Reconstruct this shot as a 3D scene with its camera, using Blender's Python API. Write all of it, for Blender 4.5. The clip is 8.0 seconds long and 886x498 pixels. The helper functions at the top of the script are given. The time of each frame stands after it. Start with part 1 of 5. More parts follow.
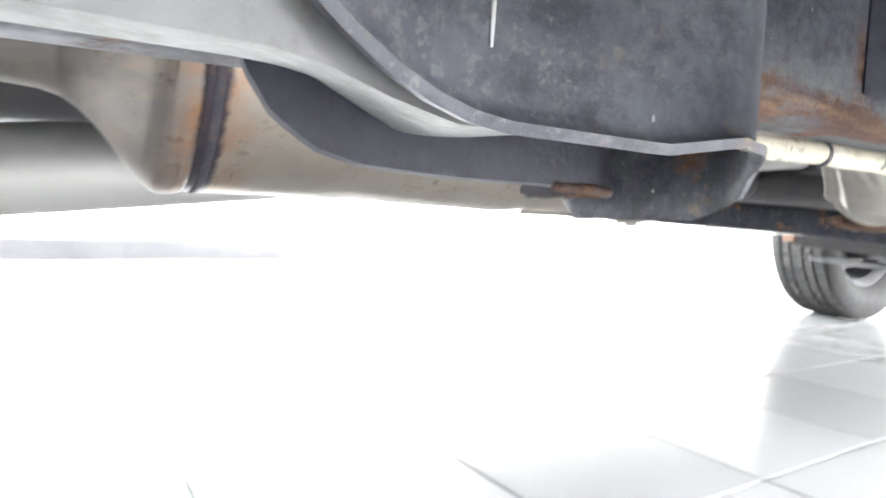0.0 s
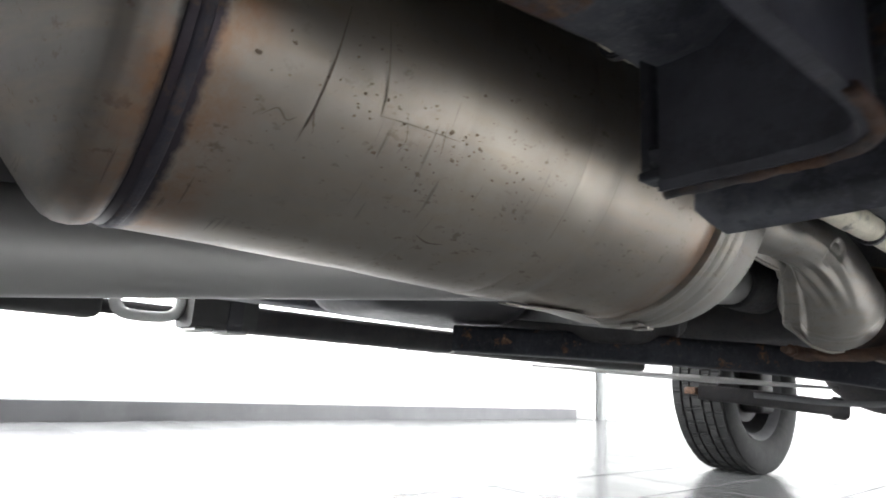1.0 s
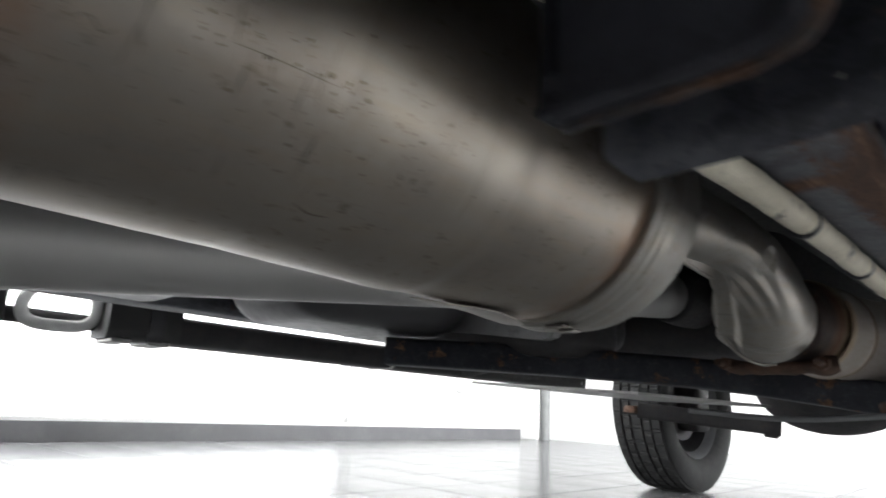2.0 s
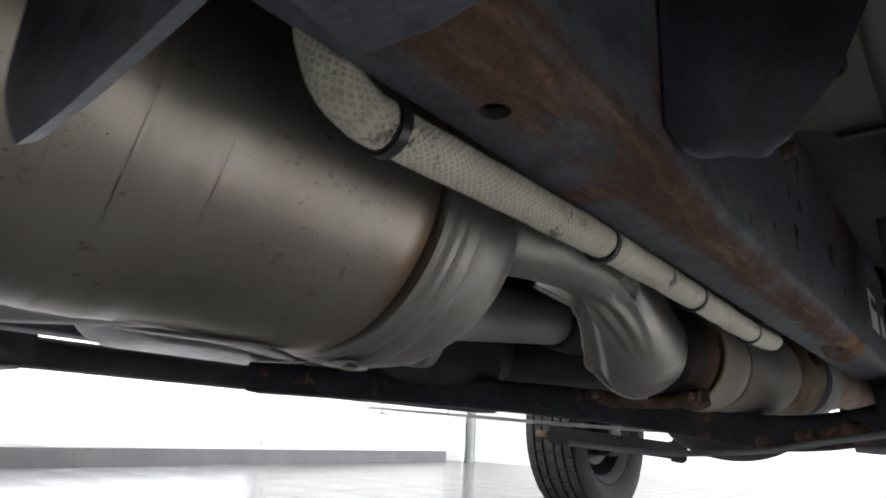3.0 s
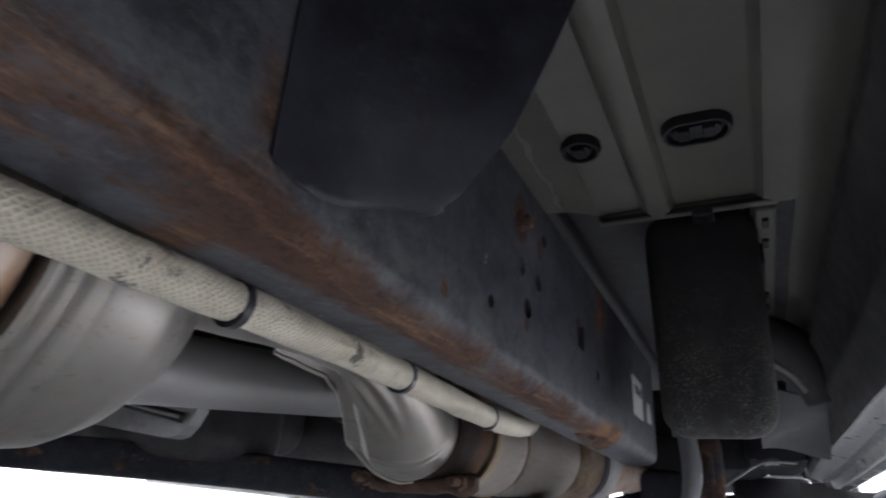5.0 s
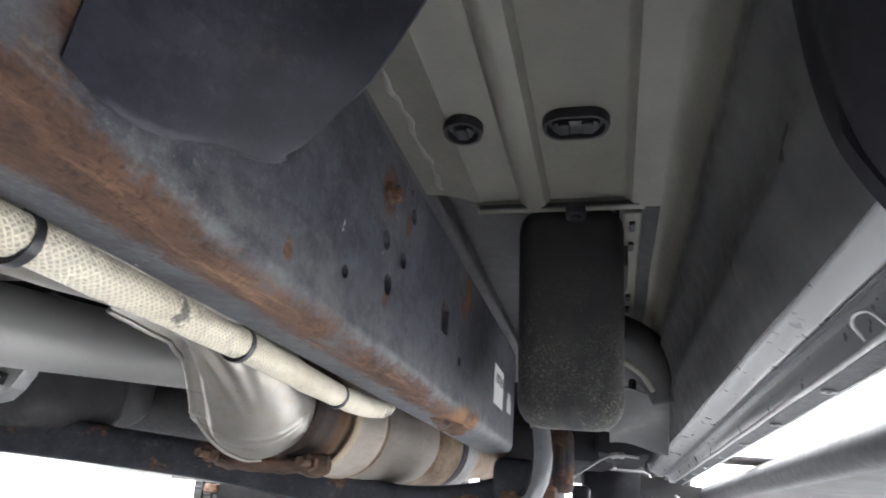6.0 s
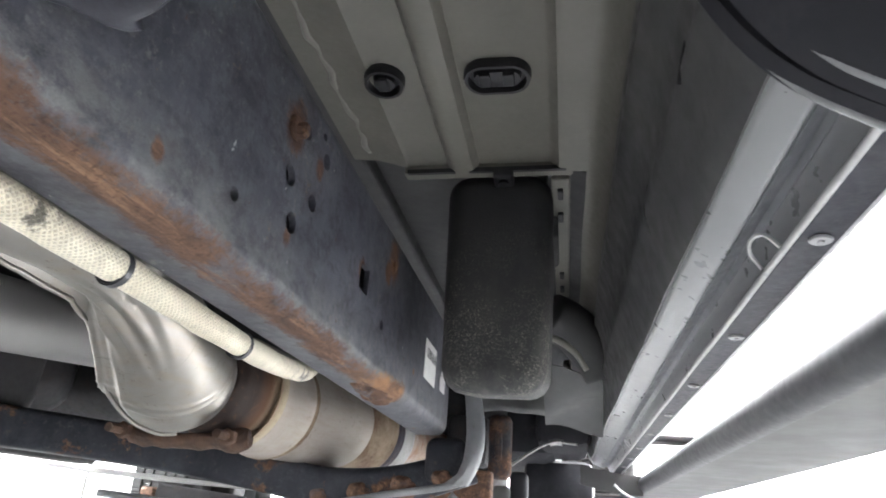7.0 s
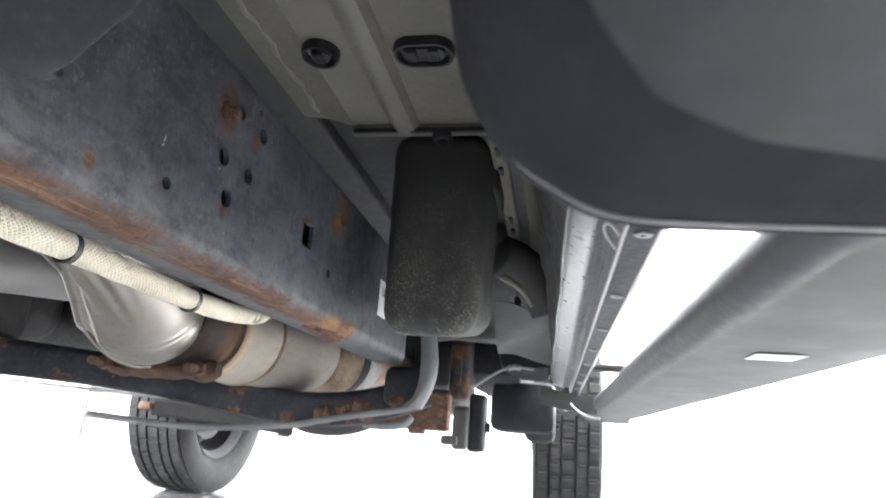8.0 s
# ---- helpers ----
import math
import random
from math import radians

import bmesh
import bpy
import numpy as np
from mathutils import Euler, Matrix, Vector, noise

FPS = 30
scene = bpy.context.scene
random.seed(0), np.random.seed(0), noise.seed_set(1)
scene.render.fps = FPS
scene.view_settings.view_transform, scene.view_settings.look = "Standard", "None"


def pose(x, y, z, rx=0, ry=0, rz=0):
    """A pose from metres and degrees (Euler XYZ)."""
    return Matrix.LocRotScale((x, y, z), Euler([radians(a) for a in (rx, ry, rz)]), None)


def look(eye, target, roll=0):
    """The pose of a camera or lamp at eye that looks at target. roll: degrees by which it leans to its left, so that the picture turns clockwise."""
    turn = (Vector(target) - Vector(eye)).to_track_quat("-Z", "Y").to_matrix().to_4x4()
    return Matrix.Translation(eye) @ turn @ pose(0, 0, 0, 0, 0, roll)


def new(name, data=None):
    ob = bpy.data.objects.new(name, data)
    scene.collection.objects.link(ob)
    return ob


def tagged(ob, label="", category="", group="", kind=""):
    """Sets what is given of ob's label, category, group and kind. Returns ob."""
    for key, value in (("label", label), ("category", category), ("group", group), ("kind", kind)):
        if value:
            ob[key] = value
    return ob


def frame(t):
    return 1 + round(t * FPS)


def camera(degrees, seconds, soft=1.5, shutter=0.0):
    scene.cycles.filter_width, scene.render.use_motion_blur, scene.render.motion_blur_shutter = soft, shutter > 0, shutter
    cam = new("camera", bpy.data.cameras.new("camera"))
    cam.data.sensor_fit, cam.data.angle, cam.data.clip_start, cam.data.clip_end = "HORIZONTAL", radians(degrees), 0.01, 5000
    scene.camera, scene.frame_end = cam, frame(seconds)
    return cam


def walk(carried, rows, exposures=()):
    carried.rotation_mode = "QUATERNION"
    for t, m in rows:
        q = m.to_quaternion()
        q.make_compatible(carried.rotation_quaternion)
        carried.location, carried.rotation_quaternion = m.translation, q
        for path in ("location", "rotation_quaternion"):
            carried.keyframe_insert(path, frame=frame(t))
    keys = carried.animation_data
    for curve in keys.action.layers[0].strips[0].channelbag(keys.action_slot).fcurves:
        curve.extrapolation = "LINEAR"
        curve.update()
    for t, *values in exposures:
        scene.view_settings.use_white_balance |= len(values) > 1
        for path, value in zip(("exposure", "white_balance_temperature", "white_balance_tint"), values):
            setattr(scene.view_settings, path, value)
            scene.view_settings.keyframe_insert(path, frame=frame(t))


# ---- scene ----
cam = camera(70.7, 8.0, 1.75, 0.4)
PATH = [
    (0, (0.657, -2.77, 0.33), (-1.077, -1.779, 0.226), 3.0),
    (0.5, (0.59, -2.756, 0.304), (-1.012, -1.593, 0.588), 2.5),
    (0.7, (0.571, -2.762, 0.291), (-0.998, -1.574, 0.648), 2.7),
    (1, (0.54, -2.767, 0.284), (-0.978, -1.538, 0.713), 3.1),
    (1.5, (0.503, -2.773, 0.282), (-0.958, -1.497, 0.768), 3.4),
    (2, (0.524, -2.721, 0.277), (-0.878, -1.384, 0.775), 3.2),
    (2.2, (0.537, -2.684, 0.274), (-0.825, -1.307, 0.773), 3.3),
    (3.3, (0.544, -2.602, 0.311), (-0.679, -1.14, 0.917), 3.0),
    (3.5, (0.545, -2.596, 0.315), (-0.669, -1.143, 0.958), 2.9),
    (4, (0.563, -2.572, 0.317), (-0.62, -1.143, 1.065), 2.9),
    (4.5, (0.58, -2.541, 0.31), (-0.471, -1.023, 1.078), 3.3),
    (5, (0.583, -2.522, 0.32), (-0.25, -0.881, 1.102), 3.6),
    (5.2, (0.585, -2.512, 0.324), (-0.164, -0.831, 1.108), 3.7),
    (6.3, (0.594, -2.492, 0.316), (0.134, -0.706, 1.088), 4.9),
    (6.5, (0.597, -2.483, 0.302), (0.163, -0.7, 1.099), 4.3),
    (7, (0.615, -2.468, 0.293), (0.232, -0.675, 1.092), 4.4),
    (7.5, (0.635, -2.469, 0.288), (0.271, -0.669, 1.079), 4.5),
    (7.7, (0.647, -2.478, 0.292), (0.28, -0.647, 1.009), 4.4),
    (8, (0.671, -2.516, 0.307), (0.306, -0.63, 0.866), 4.3),
]
EXPOSURES = [(0, 1.82, 6500, 10), (0.5, 0.68, 6500, 10), (1, -0.3, 6500, 10), (1.5, -0.72, 6500, 10), (2.2, -0.97, 6500, 10), (3.5, -1.25, 6350, 13), (4, -1.58, 6200, 16), (4.5, -1.24, 6200, 16), (5.2, 0.0, 6200, 16), (6.3, 1.25, 6500, 11), (7, 1.3, 6500, 11), (8, 1.25, 6500, 11)]
walk(cam, [(t, look(eye, target, roll)) for t, eye, target, roll in PATH], EXPOSURES)


# ---- world and light ----
world = bpy.data.worlds.new("sky")
scene.world = world
world.use_nodes = True
wn, wl = world.node_tree.nodes, world.node_tree.links
sky = wn.new("ShaderNodeTexSky")
sky.sky_type, sky.sun_disc = "NISHITA", False
sky.sun_elevation, sky.sun_rotation = radians(48), radians(70)
wn["Background"].inputs["Strength"].default_value = 0.12
wl.new(sky.outputs[0], wn["Background"].inputs["Color"])

sun = new("sun", bpy.data.lights.new("sun", "SUN"))
sun.data.energy, sun.data.angle, sun.data.color = 0.8, radians(14), (1.0, 0.97, 0.93)
sun.matrix_world = look((6, 3, 7), (0, 0, 0))


def window_light(name, eye, target, width, height, watts):
    ob = new(name, bpy.data.lights.new(name, "AREA"))
    ob.data.shape, ob.data.size, ob.data.size_y, ob.data.energy = "RECTANGLE", width, height, watts
    ob.data.color = (0.97, 0.985, 1.0)
    ob.matrix_world = look(eye, target)
    return ob


# ---- materials ----
def shader(name):
    m = bpy.data.materials.new(name)
    m.use_nodes = True
    return m, m.node_tree.nodes, m.node_tree.links, m.node_tree.nodes["Principled BSDF"]


def noise_node(n, l, scale, detail=4.0, rough=0.6, stretch=None):
    tex, coord = n.new("ShaderNodeTexNoise"), n.new("ShaderNodeTexCoord")
    tex.inputs["Scale"].default_value, tex.inputs["Detail"].default_value, tex.inputs["Roughness"].default_value = scale, detail, rough
    if stretch:
        mp = n.new("ShaderNodeMapping")
        mp.inputs["Scale"].default_value = stretch
        l.new(coord.outputs["Object"], mp.inputs["Vector"])
        l.new(mp.outputs[0], tex.inputs["Vector"])
    else:
        l.new(coord.outputs["Object"], tex.inputs["Vector"])
    return tex.outputs["Fac"]


def ramp(n, l, value, a, b, lo=0.0, hi=1.0):
    mr = n.new("ShaderNodeMapRange")
    mr.inputs["From Min"].default_value, mr.inputs["From Max"].default_value = a, b
    mr.inputs["To Min"].default_value, mr.inputs["To Max"].default_value = lo, hi
    l.new(value, mr.inputs["Value"])
    return mr.outputs[0]


def mixed(n, l, fac, a, b):
    mx = n.new("ShaderNodeMix")
    mx.data_type = "RGBA"
    for sock, v in ((mx.inputs[6], a), (mx.inputs[7], b)):
        if isinstance(v, tuple):
            sock.default_value = (*v, 1)
        else:
            l.new(v, sock)
    if isinstance(fac, float):
        mx.inputs[0].default_value = fac
    else:
        l.new(fac, mx.inputs[0])
    return mx.outputs[2]


def times(n, l, a, b, op="MULTIPLY", clamp=True):
    mt = n.new("ShaderNodeMath")
    mt.operation, mt.use_clamp = op, clamp
    for k, v in enumerate((a, b)):
        if isinstance(v, (int, float)):
            mt.inputs[k].default_value = v
        else:
            l.new(v, mt.inputs[k])
    return mt.outputs[0]


def axis_value(n, l, axis):
    coord, sep = n.new("ShaderNodeTexCoord"), n.new("ShaderNodeSeparateXYZ")
    l.new(coord.outputs["Object"], sep.inputs[0])
    return sep.outputs[axis]


def add_bump(n, l, bsdf, height, strength, distance):
    bp = n.new("ShaderNodeBump")
    bp.inputs["Strength"].default_value, bp.inputs["Distance"].default_value = strength, distance
    l.new(height, bp.inputs["Height"])
    l.new(bp.outputs[0], bsdf.inputs["Normal"])


def surface(name, c1, c2, scale, rough=(0.4, 0.6), metal=0.0, dust=None, dust_amount=0.0, bump=0.15, fine=8.0, bump_m=0.0006, detail=5.0):
    m, n, l, b = shader(name)
    big, small = noise_node(n, l, scale, detail), noise_node(n, l, scale * fine, 3.0)
    col = mixed(n, l, ramp(n, l, big, 0.3, 0.7), c1, c2)
    if dust:
        mask = times(n, l, ramp(n, l, noise_node(n, l, scale * 2.3, 6.0, 0.7), 0.5, 0.72), ramp(n, l, small, 0.35, 0.65))
        col = mixed(n, l, times(n, l, mask, dust_amount), col, dust)
    l.new(col, b.inputs["Base Color"])
    l.new(ramp(n, l, small, 0.3, 0.7, rough[0], rough[1]), b.inputs["Roughness"])
    b.inputs["Metallic"].default_value = metal
    if bump:
        add_bump(n, l, b, small, bump, bump_m)
    return m


def stainless_material(name, tint=(0.46, 0.43, 0.38), tint2=(0.36, 0.335, 0.30), rough=(0.42, 0.58), specks=0.85, metal=0.9, tan=(), burnt=None):
    """Dull stainless sheet: cloudy tint, brown film, pits and scratches; tan rings the can at the places named."""
    m, n, l, b = shader(name)
    big = noise_node(n, l, 9, 5)
    col = mixed(n, l, ramp(n, l, big, 0.3, 0.7), tint, tint2)
    streak = noise_node(n, l, 60, 5, 0.65, (0.5, 0.5, 3.0))
    col = mixed(n, l, ramp(n, l, streak, 0.45, 0.75, 0.0, 0.45), col, (0.30, 0.24, 0.175))
    film = times(n, l, ramp(n, l, noise_node(n, l, 13, 7, 0.7), 0.48, 0.66), ramp(n, l, noise_node(n, l, 140, 5, 0.7), 0.35, 0.65))
    col = mixed(n, l, times(n, l, film, 0.5 * specks), col, (0.22, 0.165, 0.115))
    for y0, y1 in tan:
        ring = times(n, l, ramp(n, l, axis_value(n, l, 1), y0, y1), ramp(n, l, noise_node(n, l, 38, 7, 0.7), 0.36, 0.62))
        col = mixed(n, l, times(n, l, ring, 0.85), col, (0.25, 0.13, 0.065))
    if burnt:
        wander = n.new("ShaderNodeMath")
        wander.operation = "MULTIPLY_ADD"
        l.new(noise_node(n, l, 95, 6, 0.7), wander.inputs[0])
        wander.inputs[1].default_value = 0.007
        l.new(axis_value(n, l, 1), wander.inputs[2])
        col = mixed(n, l, times(n, l, ramp(n, l, wander.outputs[0], burnt[0], burnt[1]), 0.92), col, (0.034, 0.032, 0.044))
    where = ramp(n, l, noise_node(n, l, 15, 4, 0.6), 0.45, 0.55)
    pits = times(n, l, ramp(n, l, noise_node(n, l, 230, 5, 0.7, (1, 0.6, 1)), 0.595, 0.645), where)
    blots = times(n, l, ramp(n, l, noise_node(n, l, 75, 7, 0.78, (1, 0.7, 1)), 0.605, 0.65), where)
    col = mixed(n, l, times(n, l, times(n, l, pits, blots, "MAXIMUM"), specks), col, (0.115, 0.075, 0.050))
    scr = times(n, l, ramp(n, l, noise_node(n, l, 120, 3, 0.5, (0.20, 3.2, 0.20)), 0.665, 0.70), ramp(n, l, noise_node(n, l, 13, 3), 0.5, 0.56))
    col = mixed(n, l, times(n, l, scr, 0.75 * specks), col, (0.06, 0.045, 0.04))
    l.new(col, b.inputs["Base Color"])
    l.new(ramp(n, l, noise_node(n, l, 30, 6, 0.65), 0.3, 0.7, rough[0], rough[1]), b.inputs["Roughness"])
    b.inputs["Metallic"].default_value = metal
    add_bump(n, l, b, noise_node(n, l, 70, 5, 0.6), 0.05, 0.0015)
    return m


def frame_material(name, rust_rule, low=(0.032, 0.033, 0.044), high=(0.088, 0.091, 0.110), worn=1.0, gloss=0.4):
    """Blue-black chassis paint, scuffed grey, with flaking rust where the rule of place says so."""
    m, n, l, b = shader(name)
    big, mid, fine = noise_node(n, l, 7, 6, 0.65), noise_node(n, l, 45, 6, 0.7), noise_node(n, l, 420, 3, 0.6)
    paint = mixed(n, l, ramp(n, l, noise_node(n, l, 11, 8, 0.72), 0.36, 0.64), low, high)
    streaks = ramp(n, l, noise_node(n, l, 24, 8, 0.8, (1, 1.4, 0.6)), 0.45, 0.68)
    paint = mixed(n, l, times(n, l, streaks, 0.55 * worn), paint, (0.125, 0.135, 0.152))
    scuff = times(n, l, ramp(n, l, noise_node(n, l, 85, 8, 0.8, (1, 0.8, 1.2)), 0.54, 0.68), ramp(n, l, big, 0.40, 0.60))
    paint = mixed(n, l, times(n, l, scuff, 0.75 * worn), paint, (0.17, 0.18, 0.195))
    mottle = times(n, l, ramp(n, l, noise_node(n, l, 150, 6, 0.75), 0.55, 0.66), ramp(n, l, noise_node(n, l, 16, 4), 0.42, 0.62))
    paint = mixed(n, l, times(n, l, mottle, 0.75 * worn), paint, (0.170, 0.165, 0.158))
    crumbs = times(n, l, ramp(n, l, noise_node(n, l, 330, 4, 0.7), 0.56, 0.66), ramp(n, l, noise_node(n, l, 12, 4), 0.40, 0.60))
    paint = mixed(n, l, times(n, l, crumbs, 0.5 * min(1.0, worn * worn)), paint, (0.19, 0.19, 0.19))
    grime = ramp(n, l, noise_node(n, l, 52, 9, 0.8, (1, 0.8, 1.1)), 0.48, 0.60)
    paint = mixed(n, l, times(n, l, grime, 0.72), paint, (0.021, 0.021, 0.028))
    stains = times(n, l, ramp(n, l, noise_node(n, l, 36, 7, 0.75), 0.60, 0.68), ramp(n, l, noise_node(n, l, 170, 5, 0.7), 0.40, 0.58))
    paint = mixed(n, l, times(n, l, stains, 0.7 * worn), paint, (0.20, 0.140, 0.085))
    flecks = times(n, l, ramp(n, l, noise_node(n, l, 190, 2, 0.5, (1, 1, 0.6)), 0.735, 0.75), ramp(n, l, noise_node(n, l, 23, 2), 0.52, 0.55))
    paint = mixed(n, l, times(n, l, flecks, 0.8 * min(1.0, worn * worn)), paint, (0.42, 0.42, 0.40))
    rusty = mixed(n, l, ramp(n, l, noise_node(n, l, 75, 8, 0.75, (1, 0.30, 1)), 0.35, 0.66), (0.056, 0.033, 0.027), (0.172, 0.094, 0.058))
    rusty = mixed(n, l, ramp(n, l, noise_node(n, l, 110, 7, 0.75, (1, 0.14, 1)), 0.52, 0.66, 0, 0.8), rusty, (0.29, 0.168, 0.098))
    rusty = mixed(n, l, ramp(n, l, fine, 0.52, 0.72, 0, 0.7), rusty, (0.040, 0.020, 0.016))
    mask = rust_rule(n, l, mid, big)
    if isinstance(mask, tuple):
        mask, halo = mask
        scale = times(n, l, ramp(n, l, axis_value(n, l, 1), -2.06, -1.95), ramp(n, l, noise_node(n, l, 48, 6, 0.7, (1, 0.5, 1)), 0.36, 0.58))
        rusty = mixed(n, l, times(n, l, scale, 0.75), rusty, (0.36, 0.185, 0.080))
        chalk = times(n, l, halo, ramp(n, l, noise_node(n, l, 60, 8, 0.8, (1, 0.7, 1)), 0.40, 0.62))
        paint = mixed(n, l, times(n, l, chalk, 0.6), paint, (0.19, 0.19, 0.185))
    l.new(mixed(n, l, mask, paint, rusty), b.inputs["Base Color"])
    l.new(ramp(n, l, mask, 0, 1, 0.52, 0.9), b.inputs["Roughness"])
    b.inputs["Specular IOR Level"].default_value = gloss
    flakes = noise_node(n, l, 130, 8, 0.75, (1, 0.45, 1))
    h = mixed(n, l, mask, ramp(n, l, noise_node(n, l, 210, 5, 0.65), 0.3, 0.7, 0.455, 0.545), ramp(n, l, flakes, 0.3, 0.7))
    add_bump(n, l, b, h, 0.6, 0.0022)
    return m


def rail_rust(n, l, mid, big):
    """Rust round the rail's lower outer corner, wider towards its ends, with a ragged edge."""
    x, y, z = (axis_value(n, l, k) for k in range(3))

    def plain(op, a, b):
        mt = n.new("ShaderNodeMath")
        mt.operation = op
        for k, v in enumerate((a, b)):
            if isinstance(v, (int, float)):
                mt.inputs[k].default_value = v
            else:
                l.new(v, mt.inputs[k])
        return mt.outputs[0]

    swell = plain("ADD", ramp(n, l, y, -2.34, -2.48, 0, 0.010), ramp(n, l, y, -2.00, -1.95, 0, 0.009))
    from_side = plain("SUBTRACT", plain("ADD", swell, 0.3945), z)
    from_under = plain("SUBTRACT", x, plain("SUBTRACT", 0.4535, plain("MULTIPLY", swell, 0.4)))
    ragged = plain("ADD", plain("MULTIPLY", plain("SUBTRACT", noise_node(n, l, 32, 8, 0.78, (1, 0.6, 1)), 0.5), 0.026),
                   plain("MULTIPLY", plain("SUBTRACT", noise_node(n, l, 260, 6, 0.75), 0.5), 0.018))
    edge = plain("ADD", plain("MINIMUM", from_side, from_under), ragged)
    end = ramp(n, l, y, -1.912, -1.922)
    kept = ramp(n, l, noise_node(n, l, 26, 7, 0.75, (1, 0.35, 1)), 0.56, 0.66, 1.0, 0.12)
    band = times(n, l, times(n, l, ramp(n, l, edge, -0.0030, 0.0034), end), kept)
    halo = times(n, l, ramp(n, l, z, 0.386, 0.398), ramp(n, l, z, 0.432, 0.404))
    seam = times(n, l, ramp(n, l, plain("ABSOLUTE", plain("ADD", y, 2.411), 0.0), 0.013, 0.004), ramp(n, l, mid, 0.36, 0.50))
    seam = times(n, l, seam, ramp(n, l, z, 0.47, 0.42))
    rough_edge = plain("ADD", plain("MULTIPLY", mid, 0.5), plain("MULTIPLY", noise_node(n, l, 150, 6, 0.75), 0.5))
    for cy, cz, size in ((-2.203, 0.484, 1.0), (-1.992, 0.494, 1.25), (-2.006, 0.478, 0.7), (-2.300, 0.408, 0.32), (-2.070, 0.455, 0.6), (-2.166, 0.480, 0.45), (-2.192, 0.424, 0.4)):
        dy, dz = plain("SUBTRACT", y, cy), plain("MULTIPLY", plain("SUBTRACT", z, cz), 0.75)
        stain = plain("SUBTRACT", plain("SQRT", plain("ADD", plain("MULTIPLY", dy, dy), plain("MULTIPLY", dz, dz)), 0.0), plain("MULTIPLY", plain("SUBTRACT", rough_edge, 0.18), 0.028 * size))
        seam = times(n, l, seam, ramp(n, l, stain, 0.0050 * size, -0.0015 * size), "MAXIMUM")
    spots = ramp(n, l, noise_node(n, l, 34, 6, 0.68), 0.665, 0.70)
    return times(n, l, times(n, l, band, seam, "MAXIMUM"), times(n, l, spots, 0.8), "MAXIMUM"), halo


def patch_rust(lo, hi, scale=24):
    def rule(n, l, mid, big):
        return ramp(n, l, noise_node(n, l, scale, 6, 0.68), lo, hi)
    return rule


def sleeve_material():
    """Plaited glass-fibre sleeve, silvery cream, with dark scorch marks; the plait follows the tube's own coordinates."""
    m, n, l, b = shader("woven_sleeve")
    coord, split = n.new("ShaderNodeUVMap"), n.new("ShaderNodeSeparateXYZ")
    coord.uv_map = "plait"
    l.new(coord.outputs[0], split.inputs[0])
    wobble = times(n, l, noise_node(n, l, 240, 4, 0.65), 6.0, "MULTIPLY", False)
    strands = []
    for sign in (1.0, -1.0):
        along = times(n, l, times(n, l, split.outputs[1], sign * 2300.0, "MULTIPLY", False), times(n, l, split.outputs[0], 16 * 2 * math.pi, "MULTIPLY", False), "ADD", False)
        wave = n.new("ShaderNodeMath")
        wave.operation = "SINE"
        l.new(times(n, l, along, wobble, "ADD", False), wave.inputs[0])
        strands.append(wave.outputs[0])
    weave = ramp(n, l, times(n, l, strands[0], strands[1], "MAXIMUM", False), -0.5, 0.9)
    col = mixed(n, l, ramp(n, l, noise_node(n, l, 30, 4), 0.3, 0.7), (0.82, 0.77, 0.62), (0.66, 0.60, 0.46))
    col = mixed(n, l, ramp(n, l, weave, 0.0, 0.75, 0.42, 0.0), col, (0.28, 0.25, 0.19))
    col = mixed(n, l, ramp(n, l, noise_node(n, l, 130, 6, 0.7), 0.50, 0.72, 0, 0.4), col, (0.22, 0.20, 0.155))
    soot = times(n, l, ramp(n, l, noise_node(n, l, 55, 6, 0.75), 0.555, 0.61), ramp(n, l, noise_node(n, l, 14, 3), 0.45, 0.55))
    col = mixed(n, l, times(n, l, soot, 0.85), col, (0.04, 0.035, 0.03))
    l.new(col, b.inputs["Base Color"])
    b.inputs["Roughness"].default_value, b.inputs["Metallic"].default_value = 0.42, 0.15
    add_bump(n, l, b, weave, 0.75, 0.0008)
    return m


def dusty_plastic():
    """Grained black plastic with fine pale grit, thickest towards its lower end."""
    m, n, l, b = shader("dusty_black_plastic")
    col = mixed(n, l, ramp(n, l, noise_node(n, l, 20, 5), 0.3, 0.7), (0.022, 0.022, 0.024), (0.034, 0.033, 0.033))
    film = times(n, l, ramp(n, l, noise_node(n, l, 26, 6, 0.7, (1.5, 1.5, 0.5)), 0.45, 0.70), ramp(n, l, axis_value(n, l, 2), 0.52, 0.42))
    col = mixed(n, l, times(n, l, film, 0.4), col, (0.13, 0.125, 0.105))
    grit = times(n, l, ramp(n, l, noise_node(n, l, 620, 5, 0.75), 0.51, 0.63, 0, 0.85), ramp(n, l, noise_node(n, l, 34, 6, 0.75), 0.42, 0.60))
    col = mixed(n, l, times(n, l, grit, ramp(n, l, axis_value(n, l, 2), 0.54, 0.43)), col, (0.27, 0.26, 0.21))
    l.new(col, b.inputs["Base Color"])
    b.inputs["Roughness"].default_value = 0.7
    add_bump(n, l, b, noise_node(n, l, 480, 3, 0.6), 0.4, 0.0008)
    return m


